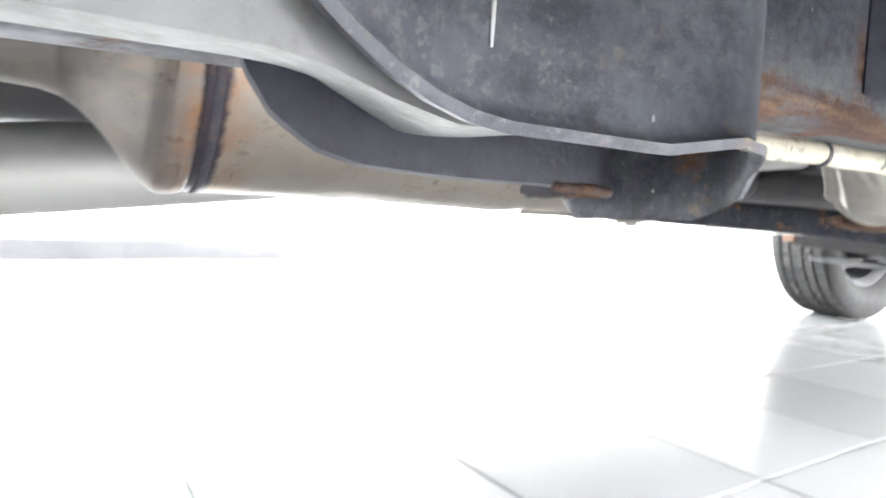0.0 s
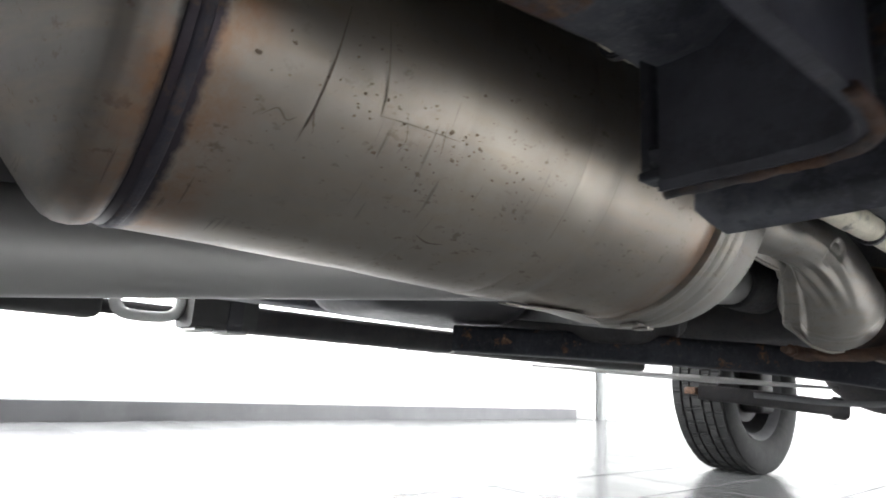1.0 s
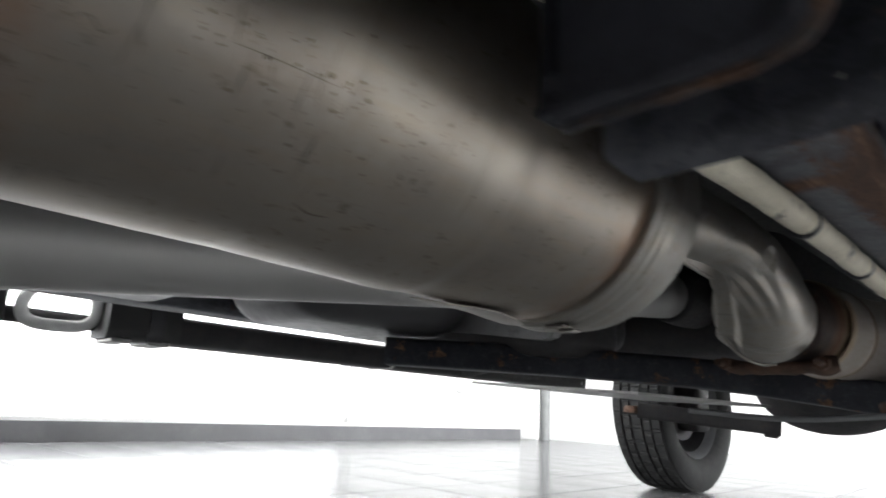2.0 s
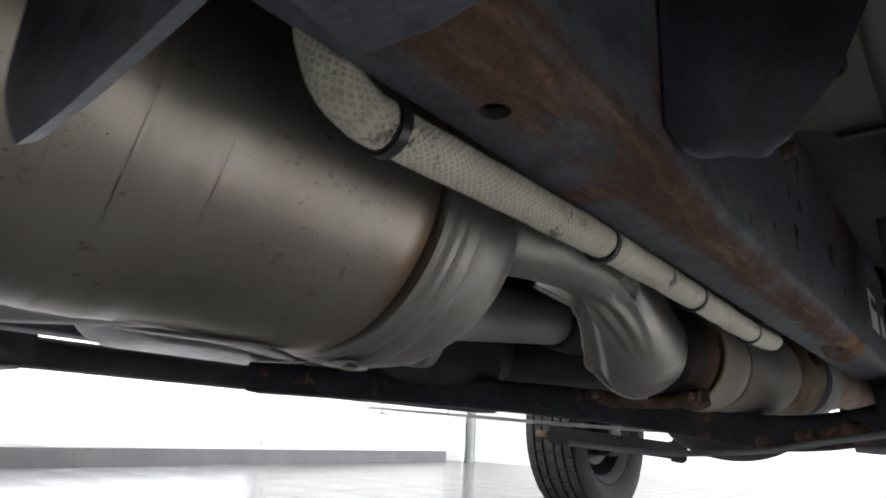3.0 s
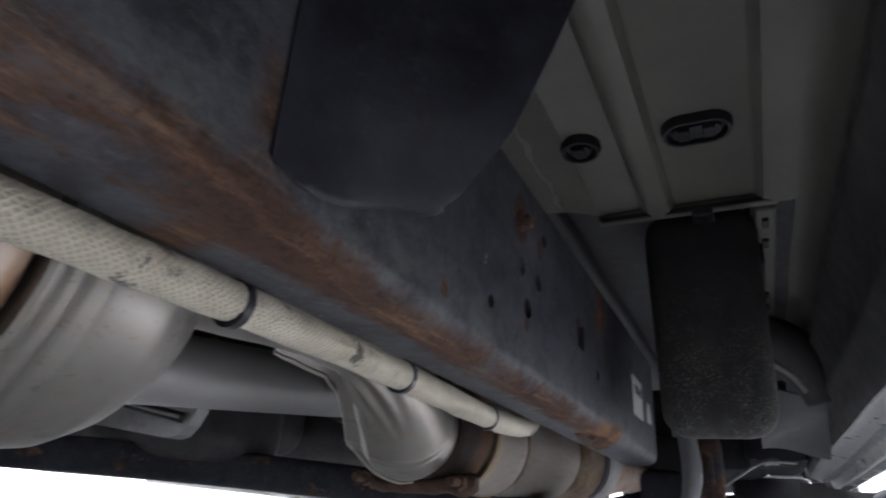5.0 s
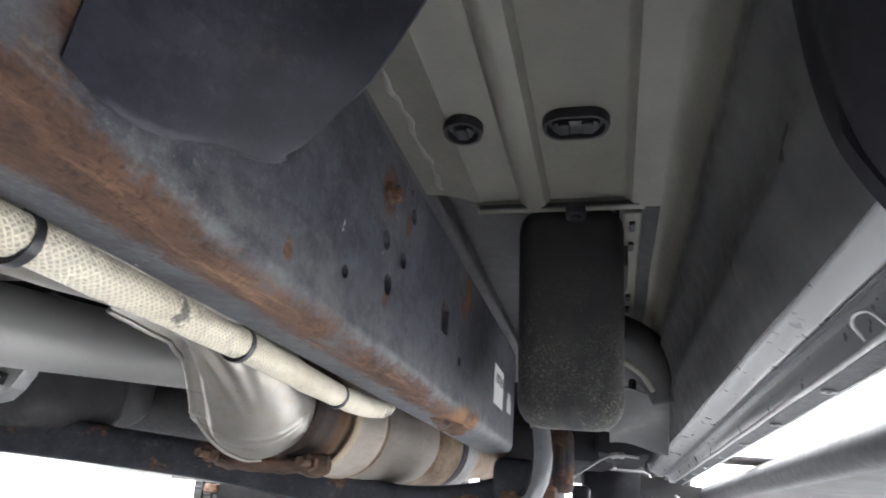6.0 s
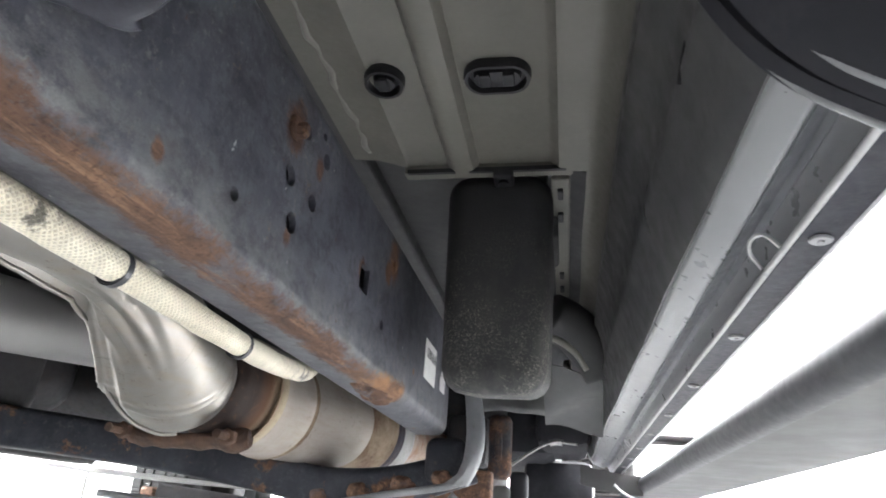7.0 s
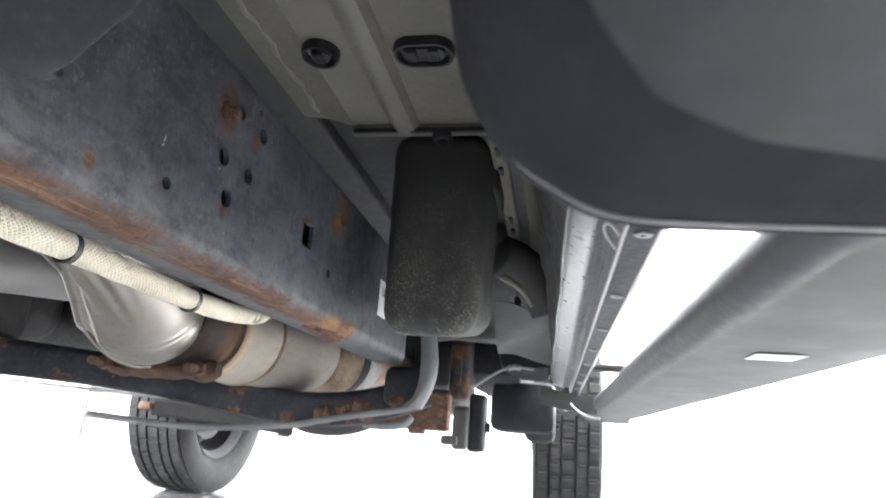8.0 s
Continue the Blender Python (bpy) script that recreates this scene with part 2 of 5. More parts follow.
def flange_material():
    """Dark scale that runs out through brown and straw-coloured streaks along the pipe."""
    m, n, l, b = shader("rust_streaked_flange")
    y = axis_value(n, l, 1)
    run = times(n, l, ramp(n, l, y, -1.925, -1.868), times(n, l, noise_node(n, l, 42, 6, 0.7, (1.2, 0.6, 1.2)), 0.55, "ADD"))
    col = mixed(n, l, ramp(n, l, run, 0.34, 0.70), (0.026, 0.016, 0.013), (0.120, 0.055, 0.028))
    col = mixed(n, l, ramp(n, l, run, 0.62, 0.92), col, (0.40, 0.335, 0.235))
    col = mixed(n, l, ramp(n, l, noise_node(n, l, 120, 6, 0.7), 0.55, 0.68, 0, 0.6), col, (0.10, 0.045, 0.022))
    l.new(col, b.inputs["Base Color"])
    b.inputs["Roughness"].default_value, b.inputs["Metallic"].default_value = 0.7, 0.25
    add_bump(n, l, b, noise_node(n, l, 150, 5, 0.7), 0.5, 0.0012)
    return m


def tile_material():
    m, n, l, b = shader("floor_tile")
    info = n.new("ShaderNodeObjectInfo")
    base = mixed(n, l, info.outputs["Random"], (0.120, 0.121, 0.123), (0.143, 0.144, 0.147))
    base = mixed(n, l, ramp(n, l, noise_node(n, l, 3.5, 6, 0.65), 0.35, 0.7, 0, 0.5), base, (0.120, 0.121, 0.123))
    l.new(base, b.inputs["Base Color"])
    l.new(ramp(n, l, noise_node(n, l, 2.2, 3), 0.3, 0.7, 0.16, 0.22), b.inputs["Roughness"])
    b.inputs["Specular IOR Level"].default_value = 0.09
    add_bump(n, l, b, noise_node(n, l, 3, 1), 0.012, 0.003)
    return m


SCRATCH = surface("dark_gouge", (0.11, 0.085, 0.07), (0.18, 0.14, 0.11), 90, (0.6, 0.8), 0.2)
SPECK = surface("brown_speck", (0.085, 0.060, 0.042), (0.18, 0.125, 0.085), 120, (0.6, 0.85), 0.1)
STAINLESS = stainless_material("stainless_steel", (0.315, 0.285, 0.250), (0.225, 0.200, 0.175), (0.40, 0.50), 0.55, 0.94, ((-2.432, -2.40), (-2.694, -2.712)), (-2.7110, -2.7140))
# Can steel toned down, so the shade on the cap is in its colour.
CAP_STEEL = stainless_material("cap_steel_shaded", (0.22, 0.208, 0.195), (0.16, 0.150, 0.140), (0.46, 0.58), 0.5, 0.9, ((-2.745, -2.729),), (-2.7255, -2.7225))
BRIGHT_STEEL = stainless_material("bright_stainless", (0.34, 0.325, 0.30), (0.27, 0.258, 0.238), (0.44, 0.56), 0.4, 0.94)
BURNT_STEEL = stainless_material("heat_tinted_steel", (0.44, 0.40, 0.365), (0.33, 0.295, 0.262), (0.54, 0.68), 0.45, 0.6, ((-1.66, -1.60), (-1.87, -1.885)))
RUST_STAIN = surface("rust_streaked_steel", (0.26, 0.20, 0.13), (0.10, 0.055, 0.03), 34, (0.5, 0.75), 0.4, (0.05, 0.025, 0.015), 0.7, 0.4)
HEAT_BROWN = surface("heat_browned_steel", (0.30, 0.24, 0.17), (0.13, 0.075, 0.04), 26, (0.5, 0.7), 0.4, (0.06, 0.03, 0.018), 0.5, 0.2)
SHAFT = surface("dull_grey_steel", (0.40, 0.395, 0.38), (0.45, 0.445, 0.43), 8, (0.50, 0.54), 0.5, None, 0, 0.05)
WELD = surface("blued_weld", (0.030, 0.030, 0.045), (0.070, 0.064, 0.075), 60, (0.5, 0.7), 0.5, (0.20, 0.11, 0.06), 0.5, 0.6)
FRAME = frame_material("chassis_paint", rail_rust)
FRAME_PLAIN = frame_material("chassis_paint_patchy", patch_rust(0.60, 0.68, 20))
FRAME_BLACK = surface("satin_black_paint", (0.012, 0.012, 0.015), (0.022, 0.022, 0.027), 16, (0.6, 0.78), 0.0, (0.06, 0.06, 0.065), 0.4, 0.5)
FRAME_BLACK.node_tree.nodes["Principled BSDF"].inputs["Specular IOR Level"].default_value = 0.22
ARM_PAINT = frame_material("arm_paint", patch_rust(0.74, 0.80, 20), (0.022, 0.022, 0.031), (0.040, 0.040, 0.053), 0.22, 0.35)
# Shaded copy of the chassis paint: its tones are lowered, with rust patches.
FRAME_RUSTY = frame_material("shaded_paint_rusted", patch_rust(0.58, 0.63, 24), (0.013, 0.014, 0.019), (0.026, 0.028, 0.036), 0.35, 0.2)
FRAME_BROWN = frame_material("black_paint_browned", patch_rust(0.42, 0.60, 22), (0.020, 0.020, 0.024), (0.045, 0.042, 0.042), 0.5, 0.3)
RUST = frame_material("heavy_rust", patch_rust(0.30, 0.44, 40))
SLEEVE = sleeve_material()
TIE = surface("black_nylon", (0.012, 0.012, 0.016), (0.02, 0.02, 0.026), 80, (0.35, 0.5), 0, None, 0, 0.1)
PAN = surface("underbody_sealer", (0.125, 0.121, 0.103), (0.160, 0.153, 0.130), 14, (0.42, 0.58), 0, (0.19, 0.18, 0.155), 0.5, 0.35, 14, 0.0008)
SEALER_DARK = surface("dark_sealer", (0.052, 0.053, 0.057), (0.105, 0.104, 0.100), 11, (0.28, 0.5), 0, (0.19, 0.187, 0.175), 0.4, 0.25, 6, 0.0008, 7)
CASTING = surface("oily_grey_casting", (0.050, 0.050, 0.056), (0.10, 0.098, 0.100), 9, (0.30, 0.48), 0.25, (0.05, 0.047, 0.045), 0.5, 0.3)
SILL_DARK = surface("recess_shade_grey", (0.120, 0.123, 0.135), (0.185, 0.188, 0.200), 18, (0.28, 0.5), 0.2, (0.05, 0.05, 0.055), 0.6, 0.3)
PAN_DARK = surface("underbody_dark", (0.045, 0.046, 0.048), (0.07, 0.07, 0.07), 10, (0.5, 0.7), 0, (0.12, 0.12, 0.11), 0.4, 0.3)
SILL = surface("grey_sill_paint", (0.20, 0.204, 0.210), (0.255, 0.258, 0.262), 7, (0.26, 0.36), 0.35, (0.13, 0.127, 0.122), 0.14, 0.08)
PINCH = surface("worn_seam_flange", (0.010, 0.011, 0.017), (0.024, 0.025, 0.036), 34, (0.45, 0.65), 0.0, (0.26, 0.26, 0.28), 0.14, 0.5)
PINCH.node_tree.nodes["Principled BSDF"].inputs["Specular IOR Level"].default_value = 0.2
LIP_PAINT = surface("scuffed_lip_paint", (0.15, 0.15, 0.155), (0.23, 0.23, 0.235), 50, (0.4, 0.55), 0.1, (0.06, 0.06, 0.065), 0.4, 0.2)
PINCH_EDGE = surface("worn_lip_paint", (0.24, 0.24, 0.25), (0.34, 0.34, 0.35), 50, (0.4, 0.55), 0.1, (0.06, 0.06, 0.065), 0.4, 0.2)
SEAM = surface("pale_seam_sealer", (0.19, 0.185, 0.162), (0.24, 0.235, 0.21), 40, (0.4, 0.6), 0, (0.14, 0.13, 0.11), 0.5, 0.3)
PALE_EDGE = surface("pale_edge", (0.62, 0.62, 0.61), (0.48, 0.48, 0.48), 50, (0.3, 0.45), 0.3, (0.2, 0.2, 0.21), 0.4, 0.2)
PLASTIC = surface("black_plastic", (0.038, 0.038, 0.039), (0.052, 0.051, 0.050), 22, (0.62, 0.8), 0, (0.30, 0.29, 0.24), 0.0, 0.35, 30, 0.0010)
CANISTER = dusty_plastic()
PLUG = surface("black_rubber_plug", (0.010, 0.010, 0.012), (0.02, 0.02, 0.022), 60, (0.4, 0.6))
STEP = surface("grey_step_plastic", (0.060, 0.061, 0.060), (0.073, 0.074, 0.072), 3, (0.6, 0.72), 0, (0.07, 0.067, 0.062), 0.2, 0.06)
STEP_TUBE = surface("dark_step_trim", (0.024, 0.025, 0.029), (0.036, 0.037, 0.041), 16, (0.46, 0.58), 0.0, (0.09, 0.09, 0.09), 0.3, 0.1)
ALLOY = surface("cast_aluminium", (0.30, 0.30, 0.30), (0.40, 0.40, 0.39), 20, (0.45, 0.65), 0.7, (0.10, 0.09, 0.08), 0.6, 0.5)
DARK_METAL = surface("oily_dark_metal", (0.016, 0.016, 0.019), (0.034, 0.032, 0.033), 18, (0.5, 0.75), 0.1, (0.09, 0.055, 0.04), 0.45, 0.5)
RUBBER = surface("tyre_rubber", (0.016, 0.016, 0.017), (0.026, 0.026, 0.026), 22, (0.7, 0.85), 0, (0.055, 0.054, 0.050), 0.5, 0.3)
RUBBER.node_tree.nodes["Principled BSDF"].inputs["Specular IOR Level"].default_value = 0.25
for m in (STEP, STEP_TUBE):
    m.node_tree.nodes["Principled BSDF"].inputs["Specular IOR Level"].default_value = 0.25
RIM = surface("dull_grey_rim", (0.10, 0.10, 0.105), (0.07, 0.07, 0.075), 20, (0.4, 0.55), 0.4, (0.06, 0.05, 0.045), 0.5, 0.2)
BODY = surface("dark_body_paint", (0.035, 0.038, 0.043), (0.045, 0.048, 0.053), 4, (0.2, 0.28), 0.2, None, 0, 0.0)
PAPER = surface("white_label", (0.78, 0.78, 0.76), (0.66, 0.66, 0.64), 40, (0.5, 0.65), 0, (0.35, 0.33, 0.3), 0.4, 0.0)
INK = surface("label_ink", (0.02, 0.02, 0.02), (0.05, 0.05, 0.05), 90, (0.5, 0.7), 0, None, 0, 0.0)
WALL = surface("white_wall_paint", (0.78, 0.78, 0.77), (0.72, 0.72, 0.715), 1.6, (0.55, 0.7), 0, (0.62, 0.62, 0.61), 0.3, 0.08)
SKIRT = surface("grey_skirting", (0.095, 0.095, 0.10), (0.125, 0.125, 0.13), 3, (0.3, 0.45), 0, (0.20, 0.20, 0.20), 0.3, 0.05)
DARK_RUST = surface("dark_scaly_rust", (0.042, 0.026, 0.020), (0.115, 0.062, 0.038), 46, (0.75, 0.9), 0.05, (0.17, 0.10, 0.06), 0.5, 0.9, 6, 0.002)
FLANGE_RUST = flange_material()
BARE_GREY = surface("worn_floorlit_grey", (0.110, 0.112, 0.116), (0.19, 0.189, 0.185), 30, (0.45, 0.65), 0.1, (0.07, 0.064, 0.056), 0.8, 0.4)
DOME = surface("dome_lit_grey", (0.028, 0.028, 0.031), (0.060, 0.060, 0.062), 15, (0.6, 0.8), 0.0, (0.05, 0.047, 0.04), 0.6, 0.3)
POST_LIGHT = surface("scuffed_grey_steel", (0.14, 0.145, 0.152), (0.20, 0.204, 0.208), 26, (0.45, 0.65), 0.1, (0.08, 0.06, 0.045), 0.5, 0.3)
GROUT = surface("floor_grout", (0.24, 0.24, 0.235), (0.20, 0.20, 0.195), 12, (0.7, 0.9), 0, None, 0, 0.3)
TILE = tile_material()
POST = surface("galvanised_post", (0.20, 0.205, 0.205), (0.16, 0.165, 0.165), 14, (0.4, 0.6), 0.2, None, 0, 0.1)


# ---- mesh tools ----
def part(name, bm, material, parent=None, label="", smooth=False, angle=None):
    me = bpy.data.meshes.new(name)
    bmesh.ops.recalc_face_normals(bm, faces=bm.faces)
    bm.to_mesh(me)
    bm.free()
    me.materials.append(material)
    if smooth:
        me.shade_smooth()
        if angle:
            me.set_sharp_from_angle(angle=radians(angle))
    ob = new(name, me)
    if parent:
        ob.parent = parent
    if label:
        ob["label"] = label
    return ob


def box(lo, hi, bevel=0.0, seg=2):
    bm = bmesh.new()
    bmesh.ops.create_cube(bm, size=1)
    c = [(a + b) / 2 for a, b in zip(lo, hi)]
    s = [abs(b - a) for a, b in zip(lo, hi)]
    for v in bm.verts:
        v.co = Vector((c[k] + v.co[k] * s[k] for k in range(3)))
    if bevel:
        bmesh.ops.bevel(bm, geom=bm.edges[:], offset=bevel, segments=seg, affect="EDGES", profile=0.5)
    return bm


def joined(*bms):
    out = bmesh.new()
    for b in bms:
        me = bpy.data.meshes.new("tmp")
        b.to_mesh(me)
        b.free()
        out.from_mesh(me)
        bpy.data.meshes.remove(me)
    return out


def spline(pts, steps=8):
    """Catmull-Rom through points of any width."""
    p = [np.array(q, float) for q in pts]
    p = [2 * p[0] - p[1]] + p + [2 * p[-1] - p[-2]]
    out = []
    for i in range(1, len(p) - 2):
        for k in range(steps):
            t = k / steps
            out.append(0.5 * (2 * p[i] + (p[i + 1] - p[i - 1]) * t + (2 * p[i - 1] - 5 * p[i] + 4 * p[i + 1] - p[i + 2]) * t * t
                              + (3 * p[i] - p[i - 1] - 3 * p[i + 1] + p[i + 2]) * t ** 3))
    out.append(p[-2])
    return out


def sweep(pts, radius=None, n=20, steps=8, squash=1.0, dent=0.0, dent_scale=20.0):
    """A round tube through points (x, y, z) or (x, y, z, r)."""
    rows = spline(pts, steps) if steps > 1 else [np.array(q, float) for q in pts]
    bm, rings, side = bmesh.new(), [], None
    for i, q in enumerate(rows):
        a, b = rows[max(i - 1, 0)][:3], rows[min(i + 1, len(rows) - 1)][:3]
        d = Vector(b - a).normalized()
        if side is None:
            side = d.cross(Vector((0, 0, 1))).normalized()
        side = (side - d * side.dot(d)).normalized()
        up = side.cross(d).normalized()
        r = q[3] if len(q) > 3 else radius
        ring = []
        for k in range(n):
            w = 2 * math.pi * k / n
            o = side * math.cos(w) * r + up * math.sin(w) * r * squash
            co = Vector(q[:3]) + o
            if dent:
                co += o.normalized() * noise.noise(co * dent_scale) * dent
            ring.append(bm.verts.new(co))
        rings.append(ring)
    for a, b in zip(rings, rings[1:]):
        for k in range(n):
            bm.faces.new((a[k], a[(k + 1) % n], b[(k + 1) % n], b[k]))
    bm.faces.new(rings[0])
    bm.faces.new(rings[-1][::-1])
    return bm


def extrude_y(profile, ys, close=True, caps=True):
    """A polygon of (x, z) drawn along y."""
    bm = bmesh.new()
    rings = [[bm.verts.new((x, y, z)) for x, z in profile] for y in ys]
    m = len(profile)
    for a, b in zip(rings, rings[1:]):
        for k in range(m if close else m - 1):
            bm.faces.new((a[k], a[(k + 1) % m], b[(k + 1) % m], b[k]))
    if caps and close:
        bm.faces.new(rings[0])
        bm.faces.new(rings[-1][::-1])
    return bm


def rounded(x0, z0, x1, z1, r, n=5):
    out = []
    for cx, cz, a in ((x1 - r, z1 - r, 0), (x0 + r, z1 - r, 90), (x0 + r, z0 + r, 180), (x1 - r, z0 + r, 270)):
        for k in range(n + 1):
            w = radians(a + 90 * k / n)
            out.append((cx + r * math.cos(w), cz + r * math.sin(w)))
    return out


def sheet(rows, thick):
    """A folded sheet from rows of equally many points, thickened inwards."""
    bm = bmesh.new()
    grid = [[bm.verts.new(p) for p in row] for row in rows]
    for a, b in zip(grid, grid[1:]):
        for k in range(len(a) - 1):
            bm.faces.new((a[k], a[k + 1], b[k + 1], b[k]))
    bmesh.ops.recalc_face_normals(bm, faces=bm.faces)
    bmesh.ops.solidify(bm, geom=bm.faces[:], thickness=thick)
    return bm


def disc(center, axis, radius, depth, n=16, bevel=0.0):
    bm = bmesh.new()
    bmesh.ops.create_cone(bm, cap_ends=True, segments=n, radius1=radius, radius2=radius, depth=depth)
    if bevel:
        bmesh.ops.bevel(bm, geom=[e for e in bm.edges if len(e.link_faces) == 2 and any(len(f.verts) > 4 for f in e.link_faces)],
                        offset=bevel, segments=2, affect="EDGES")
    turn = Vector((0, 0, 1)).rotation_difference(Vector(axis)).to_matrix().to_4x4()
    bmesh.ops.transform(bm, matrix=Matrix.Translation(center) @ turn, verts=bm.verts)
    return bm


def cut(ob, cutters):
    """Bores holes through a mesh, and keeps the result as its mesh."""
    holes = []
    for bm in cutters:
        me = bpy.data.meshes.new("bore")
        bmesh.ops.recalc_face_normals(bm, faces=bm.faces)
        bm.to_mesh(me)
        bm.free()
        h = new("bore", me)
        holes.append(h)
        mod = ob.modifiers.new("bore", "BOOLEAN")
        mod.operation, mod.solver, mod.object = "DIFFERENCE", "EXACT", h
    bpy.context.view_layer.update()
    done = bpy.data.meshes.new_from_object(ob.evaluated_get(bpy.context.evaluated_depsgraph_get()))
    ob.modifiers.clear()
    ob.data = done
    for h in holes:
        bpy.data.objects.remove(h)
    return ob


# ---- the room ----
ROOM = pose(0, 0, 0, 0, 0, 10)          # the building stands ten degrees askew of the truck
WEST, EAST, NORTH, SOUTH, HIGH = -3.65, 5.2, 4.3, -7.0, 4.4


def structure(name, bm, material, label, category):
    ob = part(name, bm, material)
    ob.matrix_world = ROOM
    return tagged(ob, label, category, kind="structure")


structure("floor", box((WEST - 0.3, SOUTH - 0.3, -0.12), (EAST + 0.3, NORTH + 0.3, -0.004)), GROUT,
          "pale grout bed under glossy grey floor tiles", "floor")
FLOOR = bpy.data.objects["floor"]
structure("ceiling", box((WEST - 0.3, SOUTH - 0.3, HIGH), (EAST + 0.3, NORTH + 0.3, HIGH + 0.15)), WALL,
          "plain white painted workshop ceiling", "ceiling")
structure("wall_north", box((WEST, NORTH, -0.004), (EAST, NORTH + 0.2, HIGH)), WALL, "plain white painted wall at the truck's nose", "wall")
structure("wall_south", box((WEST, SOUTH - 0.2, -0.004), (EAST, SOUTH, HIGH)), WALL, "plain white painted wall behind the truck", "wall")
# The east opening is unseen; it is placed and sized to light the truck.
W_OPEN, E_OPEN = (-6.2, 1.13, 0.13, 2.7), (-3.2, 4.1, 1.20, 4.1)


def wall_with_opening(name, x0, x1, hole, label):
    a, b, c, d = hole
    bm = joined(box((x0, SOUTH - 0.2, -0.004), (x1, a, HIGH)), box((x0, b, -0.004), (x1, NORTH + 0.2, HIGH)),
                box((x0, a, -0.004), (x1, b, c)), box((x0, a, d), (x1, b, HIGH)))
    return structure(name, bm, WALL, label, "wall")


wall_with_opening("wall_west", WEST - 0.2, WEST, W_OPEN, "white wall with a wide bright shop window")
wall_with_opening("wall_east", EAST, EAST + 0.2, E_OPEN, "white wall with a wide bright shop window")
structure("baseboard", box((WEST + 0.001, SOUTH, -0.003), (WEST + 0.016, 3.96, 0.108), 0.003), SKIRT, "grey skirting along the white wall", "baseboard")
structure("trim", box((WEST + 0.001, 3.975, -0.003), (WEST + 0.225, NORTH - 0.002, HIGH - 0.002), 0.01), WALL, "white painted column in the room's corner", "column")


def glazed(name, x, hole, label):
    a, b, c, d = hole
    frame_ob = structure(name, joined(*[box((x - 0.03, y - 0.025, c), (x + 0.03, y + 0.025, d), 0.004) for y in (a + 0.025, b - 0.025)],
                                      box((x - 0.03, a, c), (x + 0.03, b, c + 0.05), 0.004), box((x - 0.03, a, d - 0.05), (x + 0.03, b, d), 0.004)),
                         WALL, label, "window")
    return frame_ob


glazed("window_1", WEST - 0.1, W_OPEN, "white-framed shop window full of daylight")
glazed("window_2", EAST + 0.1, E_OPEN, "white-framed shop window full of daylight")
post = part("pipe_post", joined(disc((WEST + 0.285, 4.05, 2.19), (0, 0, 1), 0.052, 4.38, 24), disc((WEST + 0.285, 4.05, 0.008), (0, 0, 1), 0.072, 0.016, 24, 0.004)), POST, smooth=True, angle=40)
post.matrix_world = ROOM
tagged(post, "grey metal pipe standing by the corner column", "pipe")


outlet = part("wall_socket", box((WEST + 0.001, 2.60, 0.46), (WEST + 0.05, 2.78, 0.58), 0.008), WALL)
outlet.matrix_world = ROOM
tagged(outlet, "white surface-mounted socket box on the wall", "socket")


def place_light(name, u, v, z, tu, w, h, watts):
    e, t = ROOM @ Vector((u, v, z)), ROOM @ Vector((tu, v, z - 0.6))
    return window_light(name, e, t, w, h, watts)


place_light("west_window_light", WEST - 0.02, -2.7, 1.45, WEST + 3, 6.6, 2.4, 420)
# Lamp added on the unseen east side, tuned for the light under the truck.
place_light("east_window_light", EAST + 0.02, 0.45, 2.65, EAST - 3, 7.2, 2.8, 3100)
GLOW, gn, gl, gbsdf = shader("bright_overcast")
gbsdf.inputs["Base Color"].default_value = (0.8, 0.8, 0.8, 1)
gbsdf.inputs["Emission Color"].default_value, gbsdf.inputs["Emission Strength"].default_value = (0.96, 0.98, 1.0, 1), 6.0
# Glowing sheets give the daylight outside; the east one is unseen too.
for x, hole in ((WEST - 1.2, W_OPEN), (EAST + 1.2, E_OPEN)):
    structure("backdrop", box((x - 0.02, hole[0] - 2, -0.1), (x + 0.02, hole[1] + 2, 6.0)), GLOW, "bright overcast daylight outside the window", "backdrop")
g = new("ground", bpy.data.meshes.new("ground"))
gb = bmesh.new()
bmesh.ops.create_grid(gb, x_segments=2, y_segments=2, size=400)
bmesh.ops.translate(gb, vec=(0, 0, -0.14), verts=gb.verts)
gb.to_mesh(g.data)
gb.free()
g.data.materials.append(GROUT)
tagged(g, "pale paved yard outside the building", "ground", kind="structure")

# ---- the truck ----
truck = new("pickup_truck")
tagged(truck, "body-on-frame pickup truck with a rusting chassis, parked on the tiles", "truck")

# right frame rail: a folded channel with bored holes
ys = [-4.4] + [-3.4 + 0.05 * k for k in range(34)] + [-1.70]
CH = [(0.4345, 0.388)] + [(0.459 + 0.013 * math.sin(radians(a)), 0.401 - 0.013 * math.cos(radians(a))) for a in range(0, 91, 15)] + \
     [(0.459 + 0.013 * math.cos(radians(a)), 0.509 + 0.013 * math.sin(radians(a))) for a in range(0, 91, 15)] + [(0.4345, 0.522), (0.4345, 0.518)] + \
     [(0.459 + 0.009 * math.cos(radians(a)), 0.509 + 0.009 * math.sin(radians(a))) for a in range(90, -1, -30)] + \
     [(0.459 + 0.009 * math.sin(radians(a)), 0.401 - 0.009 * math.cos(radians(a))) for a in range(90, -1, -30)] + [(0.4345, 0.392)]
rail = part("frame_rail", extrude_y(CH, ys), FRAME, truck, "blue-black channel-section frame rail with flaking rust along its lower edge")
